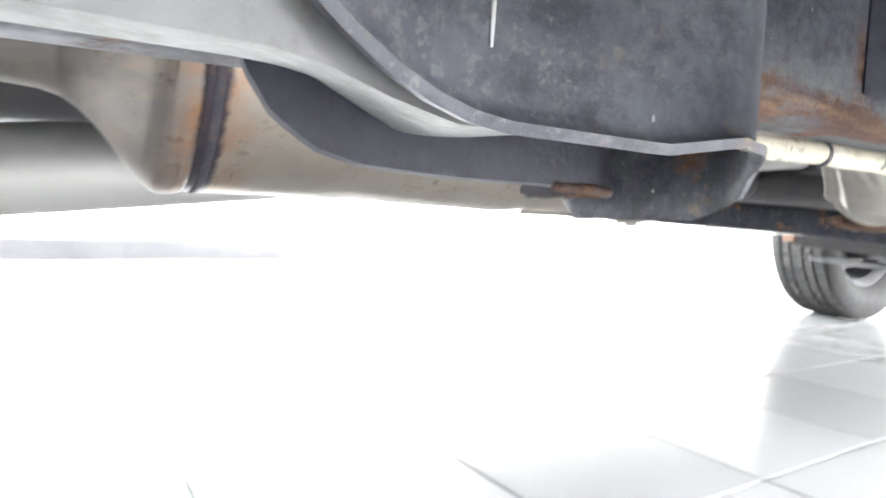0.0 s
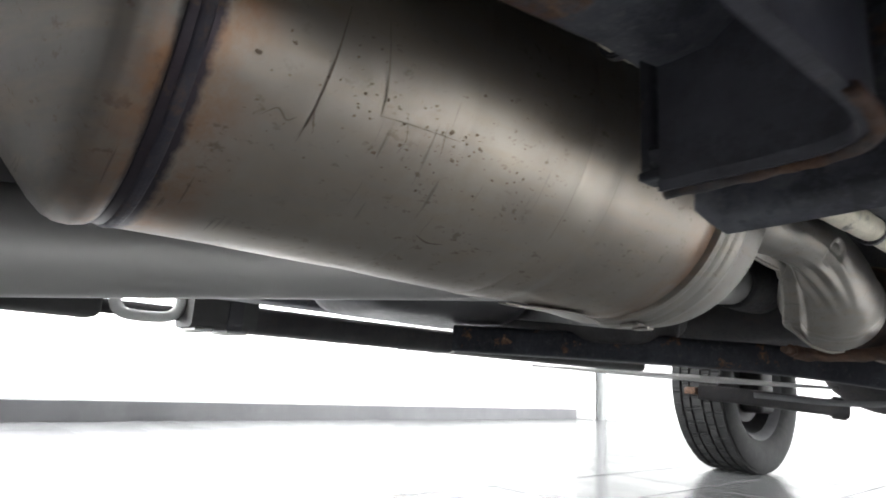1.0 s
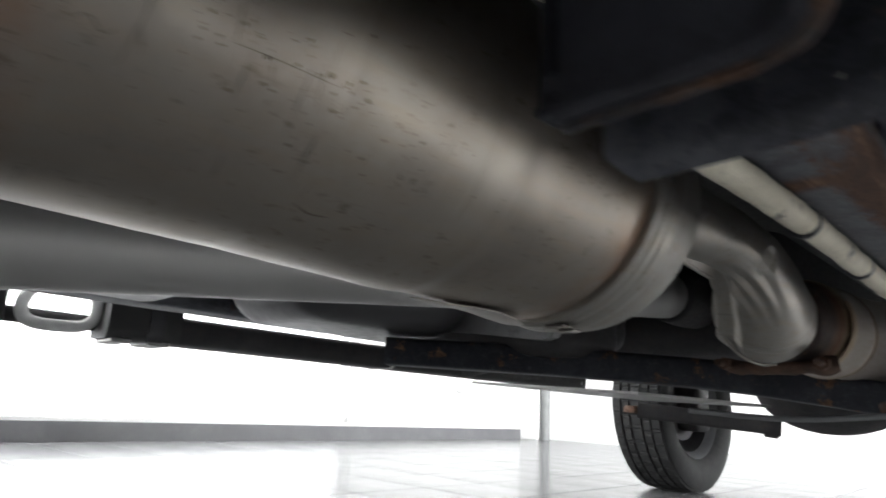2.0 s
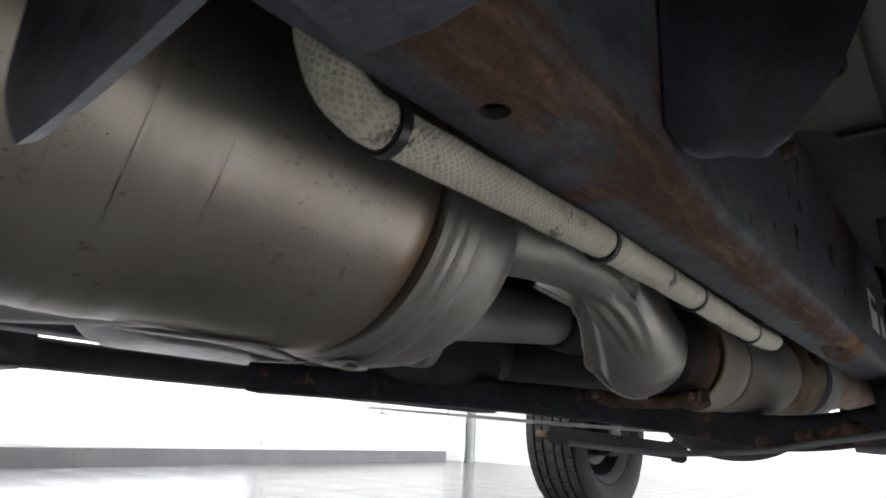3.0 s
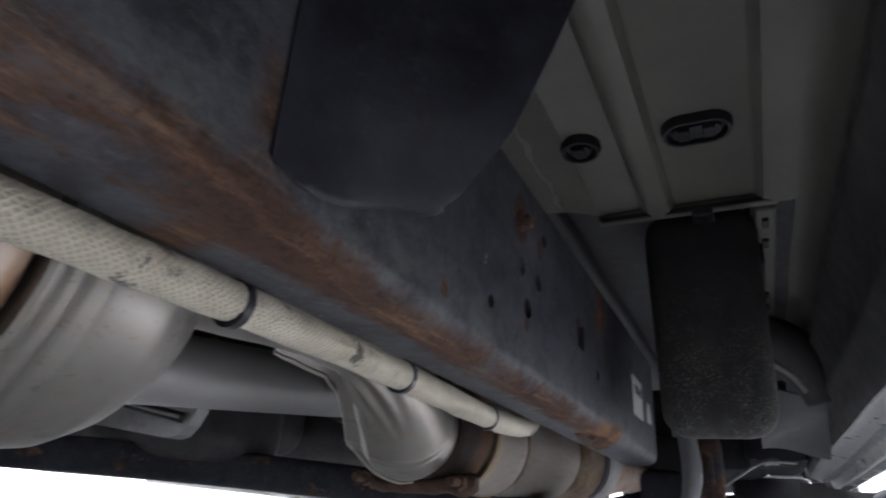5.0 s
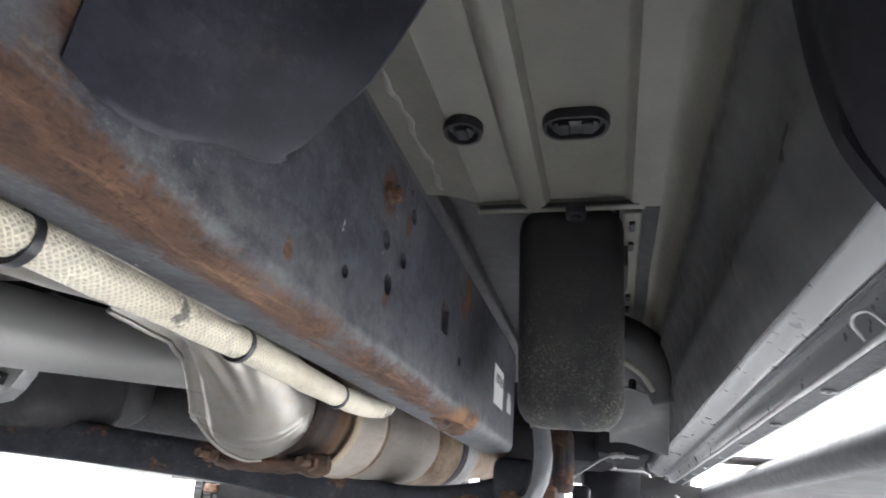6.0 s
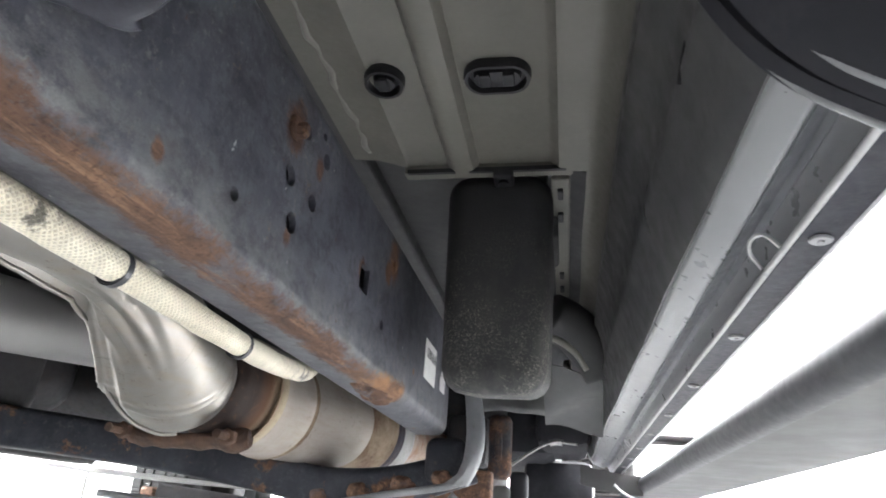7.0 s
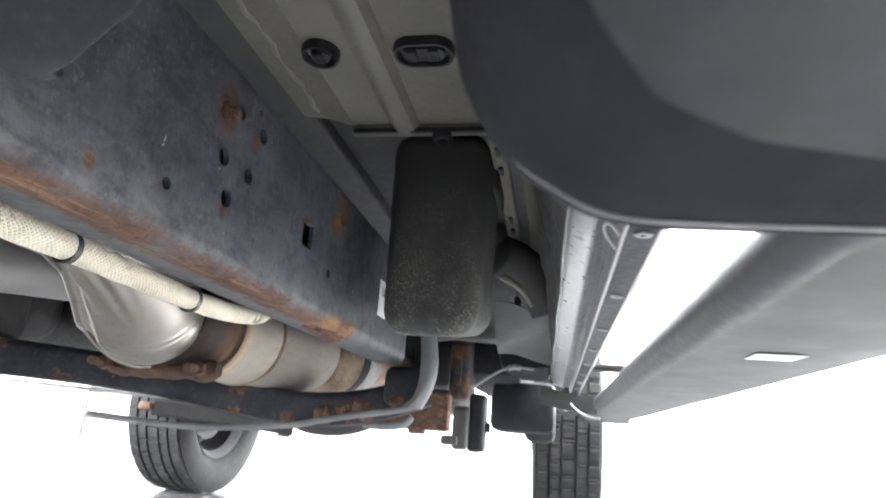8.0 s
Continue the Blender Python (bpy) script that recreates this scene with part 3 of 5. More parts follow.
bores = [disc((0.472, y, z), (1, 0, 0), r, 0.02, 14) for y, z, r in
         ((-2.200, 0.456, 0.0060), (-2.190, 0.433, 0.0062), (-2.169, 0.456, 0.0054), (-2.158, 0.490, 0.0054), (-2.190, 0.491, 0.0054),
          (-2.247, 0.419, 0.0036), (-2.166, 0.503, 0.0026), (-2.009, 0.432, 0.0042), (-1.99, 0.49, 0.006))]
bores += [box((0.46, -2.073, 0.4405), (0.48, -2.053, 0.4605)), disc((0.450, -2.482, 0.39), (0, 0, 1), 0.0048, 0.01, 16)]
cut(rail, bores)
rail.data.shade_smooth()
rail.data.set_sharp_from_angle(angle=radians(35))
# Plate added behind the bores; its black stands in for the shade inside.
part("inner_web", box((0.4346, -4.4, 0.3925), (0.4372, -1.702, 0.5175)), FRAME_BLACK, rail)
part("rust_scab", sweep([(0.453, -1.998, 0.3915, 0.006), (0.454, -1.975, 0.3895, 0.0085), (0.455, -1.950, 0.3885, 0.0105), (0.456, -1.932, 0.3890, 0.0100), (0.457, -1.921, 0.3905, 0.006)], n=18, steps=8, squash=0.62, dent=0.0028, dent_scale=110), RUST, rail, "swollen flaking rust", True)
part("bolt_head", joined(disc((0.4735, -2.206, 0.482), (1, 0, 0), 0.0068, 0.003, 12, 0.0008), disc((0.4765, -2.205, 0.481), (1, 0.1, 0), 0.0046, 0.007, 6, 0.001)), RUST, rail, "rusted bolt head")
part("label", box((0.4722, -1.848, 0.427), (0.4728, -1.792, 0.468)), PAPER, rail, "white printed label")
for k in range(9):
    part("bar", box((0.4728, -1.838 + 0.0050 * k, 0.4505 - 0.0012 * (k % 2)), (0.4731, -1.838 + 0.0050 * k + 0.0012 + 0.0007 * (k % 3), 0.4605)), INK, rail)
part("label", joined(box((0.4722, -1.762, 0.431), (0.4729, -1.732, 0.4465), 0.0002), box((0.4722, -1.756, 0.446), (0.4728, -1.738, 0.4535), 0.0002)), PAPER, rail, "torn white sticker")
part("frame_rail", extrude_y(rounded(-0.547, 0.41, -0.467, 0.544, 0.013, 4), [-4.4, -3, -2, -1.0]), FRAME_PLAIN, truck, "blue-black far-side frame rail", True, 35)

# insulated hose along the rail
HOSE = [(0.416, -2.70, 0.428), (0.418, -2.64, 0.419), (0.420, -2.595, 0.4110), (0.4205, -2.565, 0.4145), (0.4220, -2.540, 0.4150), (0.4235, -2.5280, 0.4080), (0.4252, -2.5255, 0.3965), (0.4275, -2.5215, 0.3865), (0.4295, -2.5150, 0.3808), (0.430, -2.503, 0.3792), (0.4305, -2.44, 0.3800),
        (0.430, -2.372, 0.3815), (0.427, -2.25, 0.3825), (0.427, -2.136, 0.380), (0.424, -2.07, 0.383), (0.414, -2.01, 0.393), (0.400, -1.96, 0.41)]
hose = part("insulated_hose", sweep([(*p, 0.0072) for p in HOSE], n=20, steps=14, dent=0.0007, dent_scale=60), SLEEVE, truck, "hose in a silvery woven glass-fibre sleeve", True)
plait = hose.data.uv_layers.new(name="plait")
hose_len = [0.0]
for a, b in zip(spline([tuple(p)[:3] for p in HOSE], 14), spline([tuple(p)[:3] for p in HOSE], 14)[1:]):
    hose_len.append(hose_len[-1] + float(np.linalg.norm(b - a)))
for poly in hose.data.polygons:
    if len(poly.vertices) == 4:
        ks = [v % 20 for v in poly.vertices]
        for loop, v in zip(poly.loop_indices, poly.vertices):
            k = v % 20
            plait.data[loop].uv = ((k + (20 if k == 0 and 19 in ks else 0)) / 20, hose_len[v // 20])
for x, y, z in ((0.420, -2.592, 0.4112), (0.4308, -2.504, 0.3792), (0.430, -2.372, 0.3815), (0.427, -2.25, 0.3825), (0.427, -2.136, 0.380)):
    part("cable_tie", disc((x - 0.001, y, z), (0.03, 1, 0.01), 0.0086, 0.0050, 22, 0.0008), TIE, hose, "black cable tie", True, 40)

# silencer: a round steel can along the rail
def can_axis(y):
    return 0.2847 - 0.0489 * (y + 2.6), 0.4259


def lathe(profile, axis=can_axis, n=96, dent=0.0, sub=3):
    rows = []
    for (y0, r0), (y1, r1) in zip(profile, profile[1:]):
        for k in range(sub):
            t = k / sub
            rows.append((y0 + (y1 - y0) * t, r0 + (r1 - r0) * t))
    rows.append(profile[-1])
    bm, rings = bmesh.new(), []
    for y, r in rows:
        cx, cz = axis(y)
        ring = []
        for k in range(n):
            w = 2 * math.pi * k / n
            co = Vector((cx + r * math.cos(w), y, cz + r * math.sin(w)))
            if dent:
                co += Vector((math.cos(w), 0, math.sin(w))) * noise.noise(co * 14) * dent
            ring.append(bm.verts.new(co))
        rings.append(ring)
    for a, b in zip(rings, rings[1:]):
        for k in range(n):
            bm.faces.new((a[k], a[(k + 1) % n], b[(k + 1) % n], b[k]))
    bm.faces.new(rings[0])
    bm.faces.new(rings[-1][::-1])
    return bm


CAN = [(-2.7268, 0.0893), (-2.722, 0.0899), (-2.713, 0.0898), (-2.66, 0.0892), (-2.620, 0.0889), (-2.6155, 0.0888), (-2.6130, 0.0886), (-2.6105, 0.0888), (-2.600, 0.0892), (-2.577, 0.0898), (-2.545, 0.0901), (-2.5415, 0.08995), (-2.5395, 0.0898), (-2.5370, 0.0901),
       (-2.530, 0.0903), (-2.516, 0.0902), (-2.5115, 0.0897), (-2.506, 0.0891), (-2.49, 0.0886), (-2.45, 0.0888), (-2.402, 0.0893), (-2.399, 0.085)]
muffler = part("muffler", lathe(CAN, dent=0.0008, sub=4), STAINLESS, truck, "stained stainless steel silencer can with scratches and specks", True)
part("end_cap", lathe([(-2.7265, 0.0893), (-2.7285, 0.0908), (-2.733, 0.0918), (-2.738, 0.0914), (-2.742, 0.0896), (-2.747, 0.0850), (-2.756, 0.0740), (-2.766, 0.0610), (-2.775, 0.0515), (-2.783, 0.0460), (-2.792, 0.0436), (-2.81, 0.0428), (-3.3, 0.0428)], sub=4, dent=0.0006), CAP_STEEL, muffler,
     "dull steel end cap tapering to the tailpipe", True)


def on_can(y, angle, lift=0.0003):
    cx, cz = can_axis(y)
    out = Vector((math.cos(radians(angle)), 0, math.sin(radians(angle))))
    base = Vector((cx, y, cz)) + out * float(np.interp(y, [p[0] for p in CAN], [p[1] for p in CAN]))
    return base + out * (noise.noise(base * 14) * 0.0008 + lift)


def scratch(pts, width):
    """A tapering gouge along points (y, degrees) of the can."""
    rows = spline(pts, 8)
    bm, ends = bmesh.new(), []
    for i, (y, a) in enumerate(rows):
        w = 0.55 * width * (0.25 + math.sin(math.pi * (i + 0.4) / len(rows))) * (0.7 + 0.6 * random.random())
        d = rows[min(i + 1, len(rows) - 1)] - rows[max(i - 1, 0)]
        d = Vector((d[0], d[1] * 0.00156)).normalized()
        ends.append([bm.verts.new(on_can(y + k * w * d.y, a - k * w * d.x / 0.00156)) for k in (-0.5, 0.5)])
    for a, b in zip(ends, ends[1:]):
        bm.faces.new((a[0], a[1], b[1], b[0]))
    return part("scratch", bm, SCRATCH, muffler)


for pts, width in (([(-2.6780, -14), (-2.6789, -26.2), (-2.6793, -31.2)], 0.0011), ([(-2.6789, -24), (-2.6800, -36.0), (-2.6819, -45.3)], 0.0007), ([(-2.6800, -37), (-2.6775, -42.0)], 0.0006),
                   ([(-2.6626, -12), (-2.6576, -23.5), (-2.6557, -29.7), (-2.6553, -33.0)], 0.0008), ([(-2.6967, -41.7), (-2.6921, -39.2), (-2.6880, -41.0), (-2.6848, -39.6)], 0.0007),
                   ([(-2.6560, -33), (-2.640, -32.2), (-2.616, -31.6)], 0.0005), ([(-2.6445, -30), (-2.6410, -36.0), (-2.6425, -40)], 0.0005), ([(-2.6255, -29), (-2.6225, -38.0)], 0.0005),
                   ([(-2.5400, -17), (-2.5404, -36.0), (-2.5385, -50)], 0.0005), ([(-2.5110, -21), (-2.5106, -44)], 0.0006), ([(-2.610, -62.0), (-2.602, -63.6), (-2.594, -62.6)], 0.0014)):
    scratch(pts, width)
bm = bmesh.new()
spots = [(-2.704, -30.2, 3.0), (-2.6937, -25.8, 2.2), (-2.6643, -29.6, 1.6), (-2.6445, -32.7, 2.0), (-2.6343, -31.3, 1.6), (-2.6222, -30.2, 2.4), (-2.6095, -28.4, 2.0), (-2.6116, -18.3, 1.6), (-2.5974, -16.3, 1.2), (-2.6518, -41.7, 2.4),
         (-2.6388, -38.2, 2.6), (-2.6052, -31.5, 2.4), (-2.6165, -36.9, 2.4), (-2.592, -38.1, 1.8), (-2.5678, -46.3, 1.6), (-2.5577, -36.5, 1.5), (-2.5200, -43.0, 1.4), (-2.4700, -36.0, 1.3)]
for k in range(110):
    spots.append((random.gauss(-2.618, 0.036), random.gauss(-33.0, 7.0), random.uniform(0.5, 1.6)))
for k in range(90):
    spots.append((random.uniform(-2.71, -2.41), random.uniform(-66.0, -14.0), random.uniform(0.35, 1.0)))
for y, a, mm in spots:
    ring, lean = [], random.uniform(0.35, 1.0)
    for k in range(9):
        w, q = 2 * math.pi * k / 9, mm * 0.00048 * random.uniform(0.55, 1.45)
        ring.append(bm.verts.new(on_can(y + q * math.cos(w), a + q * lean * math.sin(w) / 0.00156)))
    bm.faces.new(ring)
part("rust_specks", bm, SPECK, muffler, "brown rust specks on the can")["kind"] = "stuff"
part("weld_ring", lathe([(-2.7232, 0.0898), (-2.7225, 0.0903), (-2.7208, 0.0905), (-2.7192, 0.0902), (-2.7185, 0.0897)], dent=0.0010), WELD, muffler, "blued weld bead", True)
part("clamp_ring", lathe([(-2.3965, 0.0865), (-2.3955, 0.0905), (-2.3925, 0.0918), (-2.3895, 0.0908), (-2.387, 0.0925), (-2.383, 0.0930), (-2.3805, 0.0915), (-2.378, 0.0930), (-2.371, 0.0940), (-2.367, 0.0925), (-2.352, 0.0915),
                          (-2.335, 0.089), (-2.318, 0.081), (-2.30, 0.067), (-2.288, 0.050), (-2.284, 0.040)], sub=4), BRIGHT_STEEL, muffler, "bright steel end dome with a rolled clamp band", True, 50)
part("lower_tongue", sheet([[tuple(on_can(y, -96 + a * w, 0.0012 + 0.0022 * k + 0.0008 * math.sin(70 * y))) for a in (-1, -0.5, 0, 0.5, 1)] for y, w, k in ((-2.500, 2, 0), (-2.480, 4, 0.3), (-2.460, 7, 0.5), (-2.440, 9, 0.7), (-2.422, 8, 0.9), (-2.408, 5, 1.0))], 0.0008), BRIGHT_STEEL, muffler, "thin wavy lip under the can", True, 40)
part("clamp_tab", joined(box((0.276, -2.389, 0.3315), (0.291, -2.380, 0.3345), 0.001), box((0.284, -2.386, 0.3295), (0.297, -2.378, 0.3318), 0.0009)), BRIGHT_STEEL, muffler, "bent steel tab")


# pressed elbow, flange and catalyst
ELBOW = [(0.276, -2.30, 0.449, 0.036), (0.284, -2.22, 0.4525, 0.0335), (0.291, -2.15, 0.4525, 0.0300), (0.294, -2.10, 0.448, 0.0305), (0.291, -2.06, 0.438, 0.036), (0.283, -2.02, 0.421, 0.0440),
         (0.273, -1.985, 0.408, 0.0505), (0.2665, -1.96, 0.4025, 0.0525), (0.2645, -1.945, 0.401, 0.0525), (0.263, -1.925, 0.401, 0.046)]


FOLDS = ((228, 500, -0.0022), (243, 420, 0.0026), (256, 340, -0.0028), (268, 260, 0.0032), (280, 160, -0.0026), (293, 60, 0.0030), (306, -60, -0.0020), (320, -200, 0.0022))
DIMPLE = Vector((0.3195, -2.094, 0.4322))


def pressed_elbow(pts, n=180, steps=24):
    """Half-shells welded along a side seam: a raised seam with a fold beside it, pulled creases at the throat and a double bead."""
    rows = spline(pts, steps)
    bm, rings = bmesh.new(), []
    for i, q in enumerate(rows):
        d = Vector(rows[min(i + 1, len(rows) - 1)][:3] - rows[max(i - 1, 0)][:3]).normalized()
        side = d.cross(Vector((0, 0, 1))).normalized()
        up = side.cross(d)
        ring = []
        throat = math.exp(-((q[1] + 2.075) / 0.035) ** 2)
        body = min(1.0, max(0.0, (q[1] + 2.16) / 0.06)) * min(1.0, max(0.0, (-1.945 - q[1]) / 0.03))
        for k in range(n):
            w = 360.0 * k / n
            a = math.radians(w)
            off = 0.0050 * body * math.exp(-((w - 214) / 4.0) ** 2) - 0.0042 * body * math.exp(-((w - 232) / 8.0) ** 2) + 0.0012 * body * math.exp(-((w - 247) / 4.0) ** 2)
            for w0, fan, tall in FOLDS:
                off += 0.75 * tall * (1 + 0.6 * noise.noise(Vector((w0, 30 * q[1], 0)))) * throat * math.exp(-((w - w0 - fan * (q[1] + 2.075)) / 4.5) ** 2)
            slant = q[1] + 1.972 + 0.019 * math.cos(a - math.radians(240))
            off += 0.0011 * (math.exp(-((slant) / 0.0022) ** 2) + math.exp(-((slant - 0.0075) / 0.0022) ** 2))
            co = Vector(q[:3]) + (side * math.cos(a) + up * math.sin(a)) * (q[3] + off)
            co += (side * math.cos(a) + up * math.sin(a)) * (noise.noise(co * 30) * 0.0012 - 0.0030 * min(1.0, max(0.0, (0.0155 - (co - DIMPLE).length) / 0.005)))
            ring.append(bm.verts.new(co))
        rings.append(ring)
    for r0, r1 in zip(rings, rings[1:]):
        for k in range(n):
            bm.faces.new((r0[k], r0[(k + 1) % n], r1[(k + 1) % n], r1[k]))
    bm.faces.new(rings[0])
    bm.faces.new(rings[-1][::-1])
    return bm


elbow = part("exhaust_elbow", pressed_elbow(ELBOW), BRIGHT_STEEL, truck, "bright pressed-steel exhaust elbow with folded seams", True)
LIP = [(-2.17, 238, 0.004), (-2.15, 236, 0.007), (-2.10, 226, 0.008), (-2.06, 215, 0.0055), (-2.02, 210, 0.0026), (-1.985, 226, 0.0024), (-1.965, 244, 0.0024), (-1.948, 262, 0.0022), (-1.938, 276, 0.0018)]
inner_row, outer_row = [], []
for y, w, off in spline(LIP, 6):
    c, r = [float(np.interp(y, [q[1] for q in ELBOW], [q[k] for q in ELBOW])) for k in (0, 2)], float(np.interp(y, [q[1] for q in ELBOW], [q[3] for q in ELBOW]))
    slope = float(np.interp(y, (-2.10, -2.06, -1.985, -1.94), (0.0, 0.40, 0.30, 0.0)))
    for row, k in ((inner_row, -0.004), (outer_row, off)):
        out = Vector((math.cos(radians(w)), slope * math.sin(radians(w)), math.sin(radians(w)))).normalized() * (r + k)
        row.append((c[0] + out.x, y + out.y, c[1] + out.z))
middle = [tuple((Vector(a) + Vector(b)) / 2 + Vector((0.001, 0, 0.0006))) for a, b in zip(inner_row, outer_row)]
seam = part("seam_lip", sheet([inner_row, middle, outer_row], 0.0022), BRIGHT_STEEL, elbow, "folded seam flange", True, 40)
part("seam_edge", sweep(outer_row, 0.0020, 10, 1, dent=0.0007, dent_scale=70), BRIGHT_STEEL, seam, "bright rolled edge of the seam", True)
flange = part("exhaust_flange", joined(sweep([(0.2005, -1.908, 0.351, 0.0055), (0.207, -1.909, 0.350, 0.0085), (0.222, -1.911, 0.347, 0.0085), (0.25, -1.911, 0.346, 0.007), (0.28, -1.910, 0.3465, 0.0075), (0.300, -1.909, 0.348, 0.0085), (0.314, -1.908, 0.3495, 0.0115), (0.325, -1.906, 0.351, 0.008)], n=14, steps=6, dent=0.0022, dent_scale=90),
                                       extrude_y(rounded(0.222, 0.356, 0.318, 0.452, 0.045, 8), [-1.916, -1.908])),
              DARK_RUST, truck, "rusted exhaust flange with seized studs", True, 35)
for x, z in ((0.206, 0.351), (0.314, 0.350)):
    part("bolt", joined(disc((x, -1.925, z), (0, 1, 0), 0.0042, 0.045, 10), disc((x, -1.926, z), (0, 1, 0), 0.0078, 0.009, 6, 0.001), disc((x, -1.894, z), (0, 1, 0), 0.0078, 0.009, 6, 0.001)), DARK_RUST, flange, "rusted bolt")


def cat_axis(y):
    return 0.277 + 0.05 * (y + 1.9) + 0.22 * max(0.0, y + 1.78), 0.402


cat = part("catalyst", lathe([(-1.872, 0.0545), (-1.868, 0.057), (-1.80, 0.058), (-1.797, 0.060), (-1.788, 0.060), (-1.785, 0.058), (-1.62, 0.057), (-1.617, 0.059), (-1.612, 0.059),
                              (-1.609, 0.055), (-1.55, 0.052), (-1.50, 0.042), (-1.44, 0.032), (-1.2, 0.032)], cat_axis, 64, 0.0012), BURNT_STEEL, truck, "heat-stained steel catalyst can", True)
part("collar", lathe([(-1.930, 0.040), (-1.922, 0.0455), (-1.908, 0.0475), (-1.895, 0.0505), (-1.882, 0.0545), (-1.871, 0.0568), (-1.869, 0.0545)], cat_axis, 64, 0.0014, 4), FLANGE_RUST, cat, "rust-streaked pipe collar", True)
part("strap", sheet([[(0.277 + 0.05 * (y + 1.9) + 0.0605 * math.cos(radians(a)), y, 0.402 + 0.0605 * math.sin(radians(a))) for a in range(-72, 31, 8)] for y in (-1.884, -1.876, -1.868)], 0.0018), FLANGE_RUST, cat, "straw-coloured heat-stained strap", True, 50)
part("weld_seam", lathe([(-1.7985, 0.0582), (-1.7965, 0.0602), (-1.793, 0.0608), (-1.789, 0.0603), (-1.7865, 0.0582)], cat_axis, 64, 0.0009), RUST_STAIN, cat, "brown heat-stained weld seam", True)
part("heat_band", lathe([(-1.668, 0.0572), (-1.664, 0.0584), (-1.640, 0.0590), (-1.622, 0.0598), (-1.608, 0.0598), (-1.604, 0.0560)], cat_axis, 48, 0.0008), HEAT_BROWN, cat, "brown heat-stained end of the can", True)
part("band", lathe([(-1.600, 0.0560), (-1.598, 0.0575), (-1.584, 0.0568), (-1.582, 0.0540)], cat_axis, 40), WELD, cat, "dark band clamp", True, 40)
part("pale_cone", lathe([(-1.580, 0.0548), (-1.576, 0.0580), (-1.556, 0.0572), (-1.545, 0.0515)], cat_axis, 40), ALLOY, cat, "pale steel ring", True, 40)
part("sensor_boss", joined(disc((0.378, -1.628, 0.424), (1, 0, 0.1), 0.009, 0.02, 12, 0.002), disc((0.388, -1.628, 0.425), (1, 0, 0.1), 0.006, 0.016, 6)), RUST, cat, "rusted sensor boss", True, 40)

# propeller shaft
prop = part("propeller_shaft", sweep([(0.07, -3.4, 0.280, 0.036), (0.07, -2.73, 0.360, 0.036), (0.07, -2.3, 0.412, 0.036), (0.07, -1.80, 0.470, 0.036)], n=48, steps=10), SHAFT, truck,
            "grey steel propeller shaft", True)
part("yoke", sweep([(0.07, -1.80, 0.470, 0.040), (0.07, -1.76, 0.474, 0.046), (0.07, -1.70, 0.48, 0.05)], n=24, steps=3), DARK_METAL, prop, "", True)

# cross-member under the gearbox
XM = [(-0.275, -2.07, 0.364), (-0.06, -1.885, 0.359), (0.12, -1.765, 0.349), (0.25, -1.72, 0.333), (0.335, -1.70, 0.322), (0.42, -1.69, 0.330), (0.50, -1.67, 0.358)]


def beam(pts, width, height, steps=6, bevel=True):
    rows = spline(pts, steps)
    bm, rings = bmesh.new(), []
    shape = rounded(-width / 2, -height / 2, width / 2, height / 2, min(width, height) * 0.22, 3)
    for i, q in enumerate(rows):
        d = Vector(rows[min(i + 1, len(rows) - 1)] - rows[max(i - 1, 0)]).normalized()
        side = d.cross(Vector((0, 0, 1))).normalized()
        up = side.cross(d)
        rings.append([bm.verts.new(Vector(q) + side * a + up * b) for a, b in shape])
    for a, b in zip(rings, rings[1:]):
        for k in range(len(shape)):
            bm.faces.new((a[k], a[(k + 1) % len(shape)], b[(k + 1) % len(shape)], b[k]))
    bm.faces.new(rings[0])
    bm.faces.new(rings[-1][::-1])
    return bm


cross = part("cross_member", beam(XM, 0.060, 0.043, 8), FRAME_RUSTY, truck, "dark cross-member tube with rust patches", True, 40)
for x, z, r in ((0.282, 0.3175, 0.0105), (0.331, 0.3105, 0.0135), (0.379, 0.3165, 0.0125), (0.431, 0.3255, 0.0130), (0.477, 0.336, 0.0115)):
    part("rust_scab", sweep([(x - r * 1.1, -1.7405 + 1.45 * r, z - 0.001, r * 0.4), (x - r * 0.6, -1.7405 + 1.45 * r, z + 0.001, r * 0.85), (x, -1.7405 + 1.45 * r, z, r), (x + r * 0.6, -1.7405 + 1.45 * r, z - 0.001, r * 0.8), (x + r * 1.1, -1.7405 + 1.45 * r, z + 0.001, r * 0.35)], n=18, steps=5, dent=0.0016, dent_scale=120), RUST, cross, "rusted weld spot", True)
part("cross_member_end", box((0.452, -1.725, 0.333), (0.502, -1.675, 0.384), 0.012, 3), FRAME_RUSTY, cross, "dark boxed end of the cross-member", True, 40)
part("lower_lip", sweep([(0.10, -1.80, 0.296), (0.22, -1.765, 0.290), (0.333, -1.735, 0.300), (0.374, -1.735, 0.308), (0.417, -1.735, 0.317), (0.475, -1.735, 0.3275), (0.502, -1.735, 0.335)], 0.0042, 10, 6), POST_LIGHT, cross, "pale bare lower edge", True)
part("end_bracket", sheet([[(xl, -1.735, z), ((xl + xr) / 2, -1.741, z), (xr, -1.737, z), (xr + 0.002, -1.725, z)] for xl, xr, z in ((0.478, 0.504, 0.331), (0.494, 0.511, 0.343), (0.500, 0.517, 0.357), (0.502, 0.5205, 0.372), (0.5025, 0.5215, 0.390), (0.501, 0.519, 0.410), (0.498, 0.515, 0.432))], 0.003), POST_LIGHT, cross, "grey curved bracket up to the rail", True, 60)
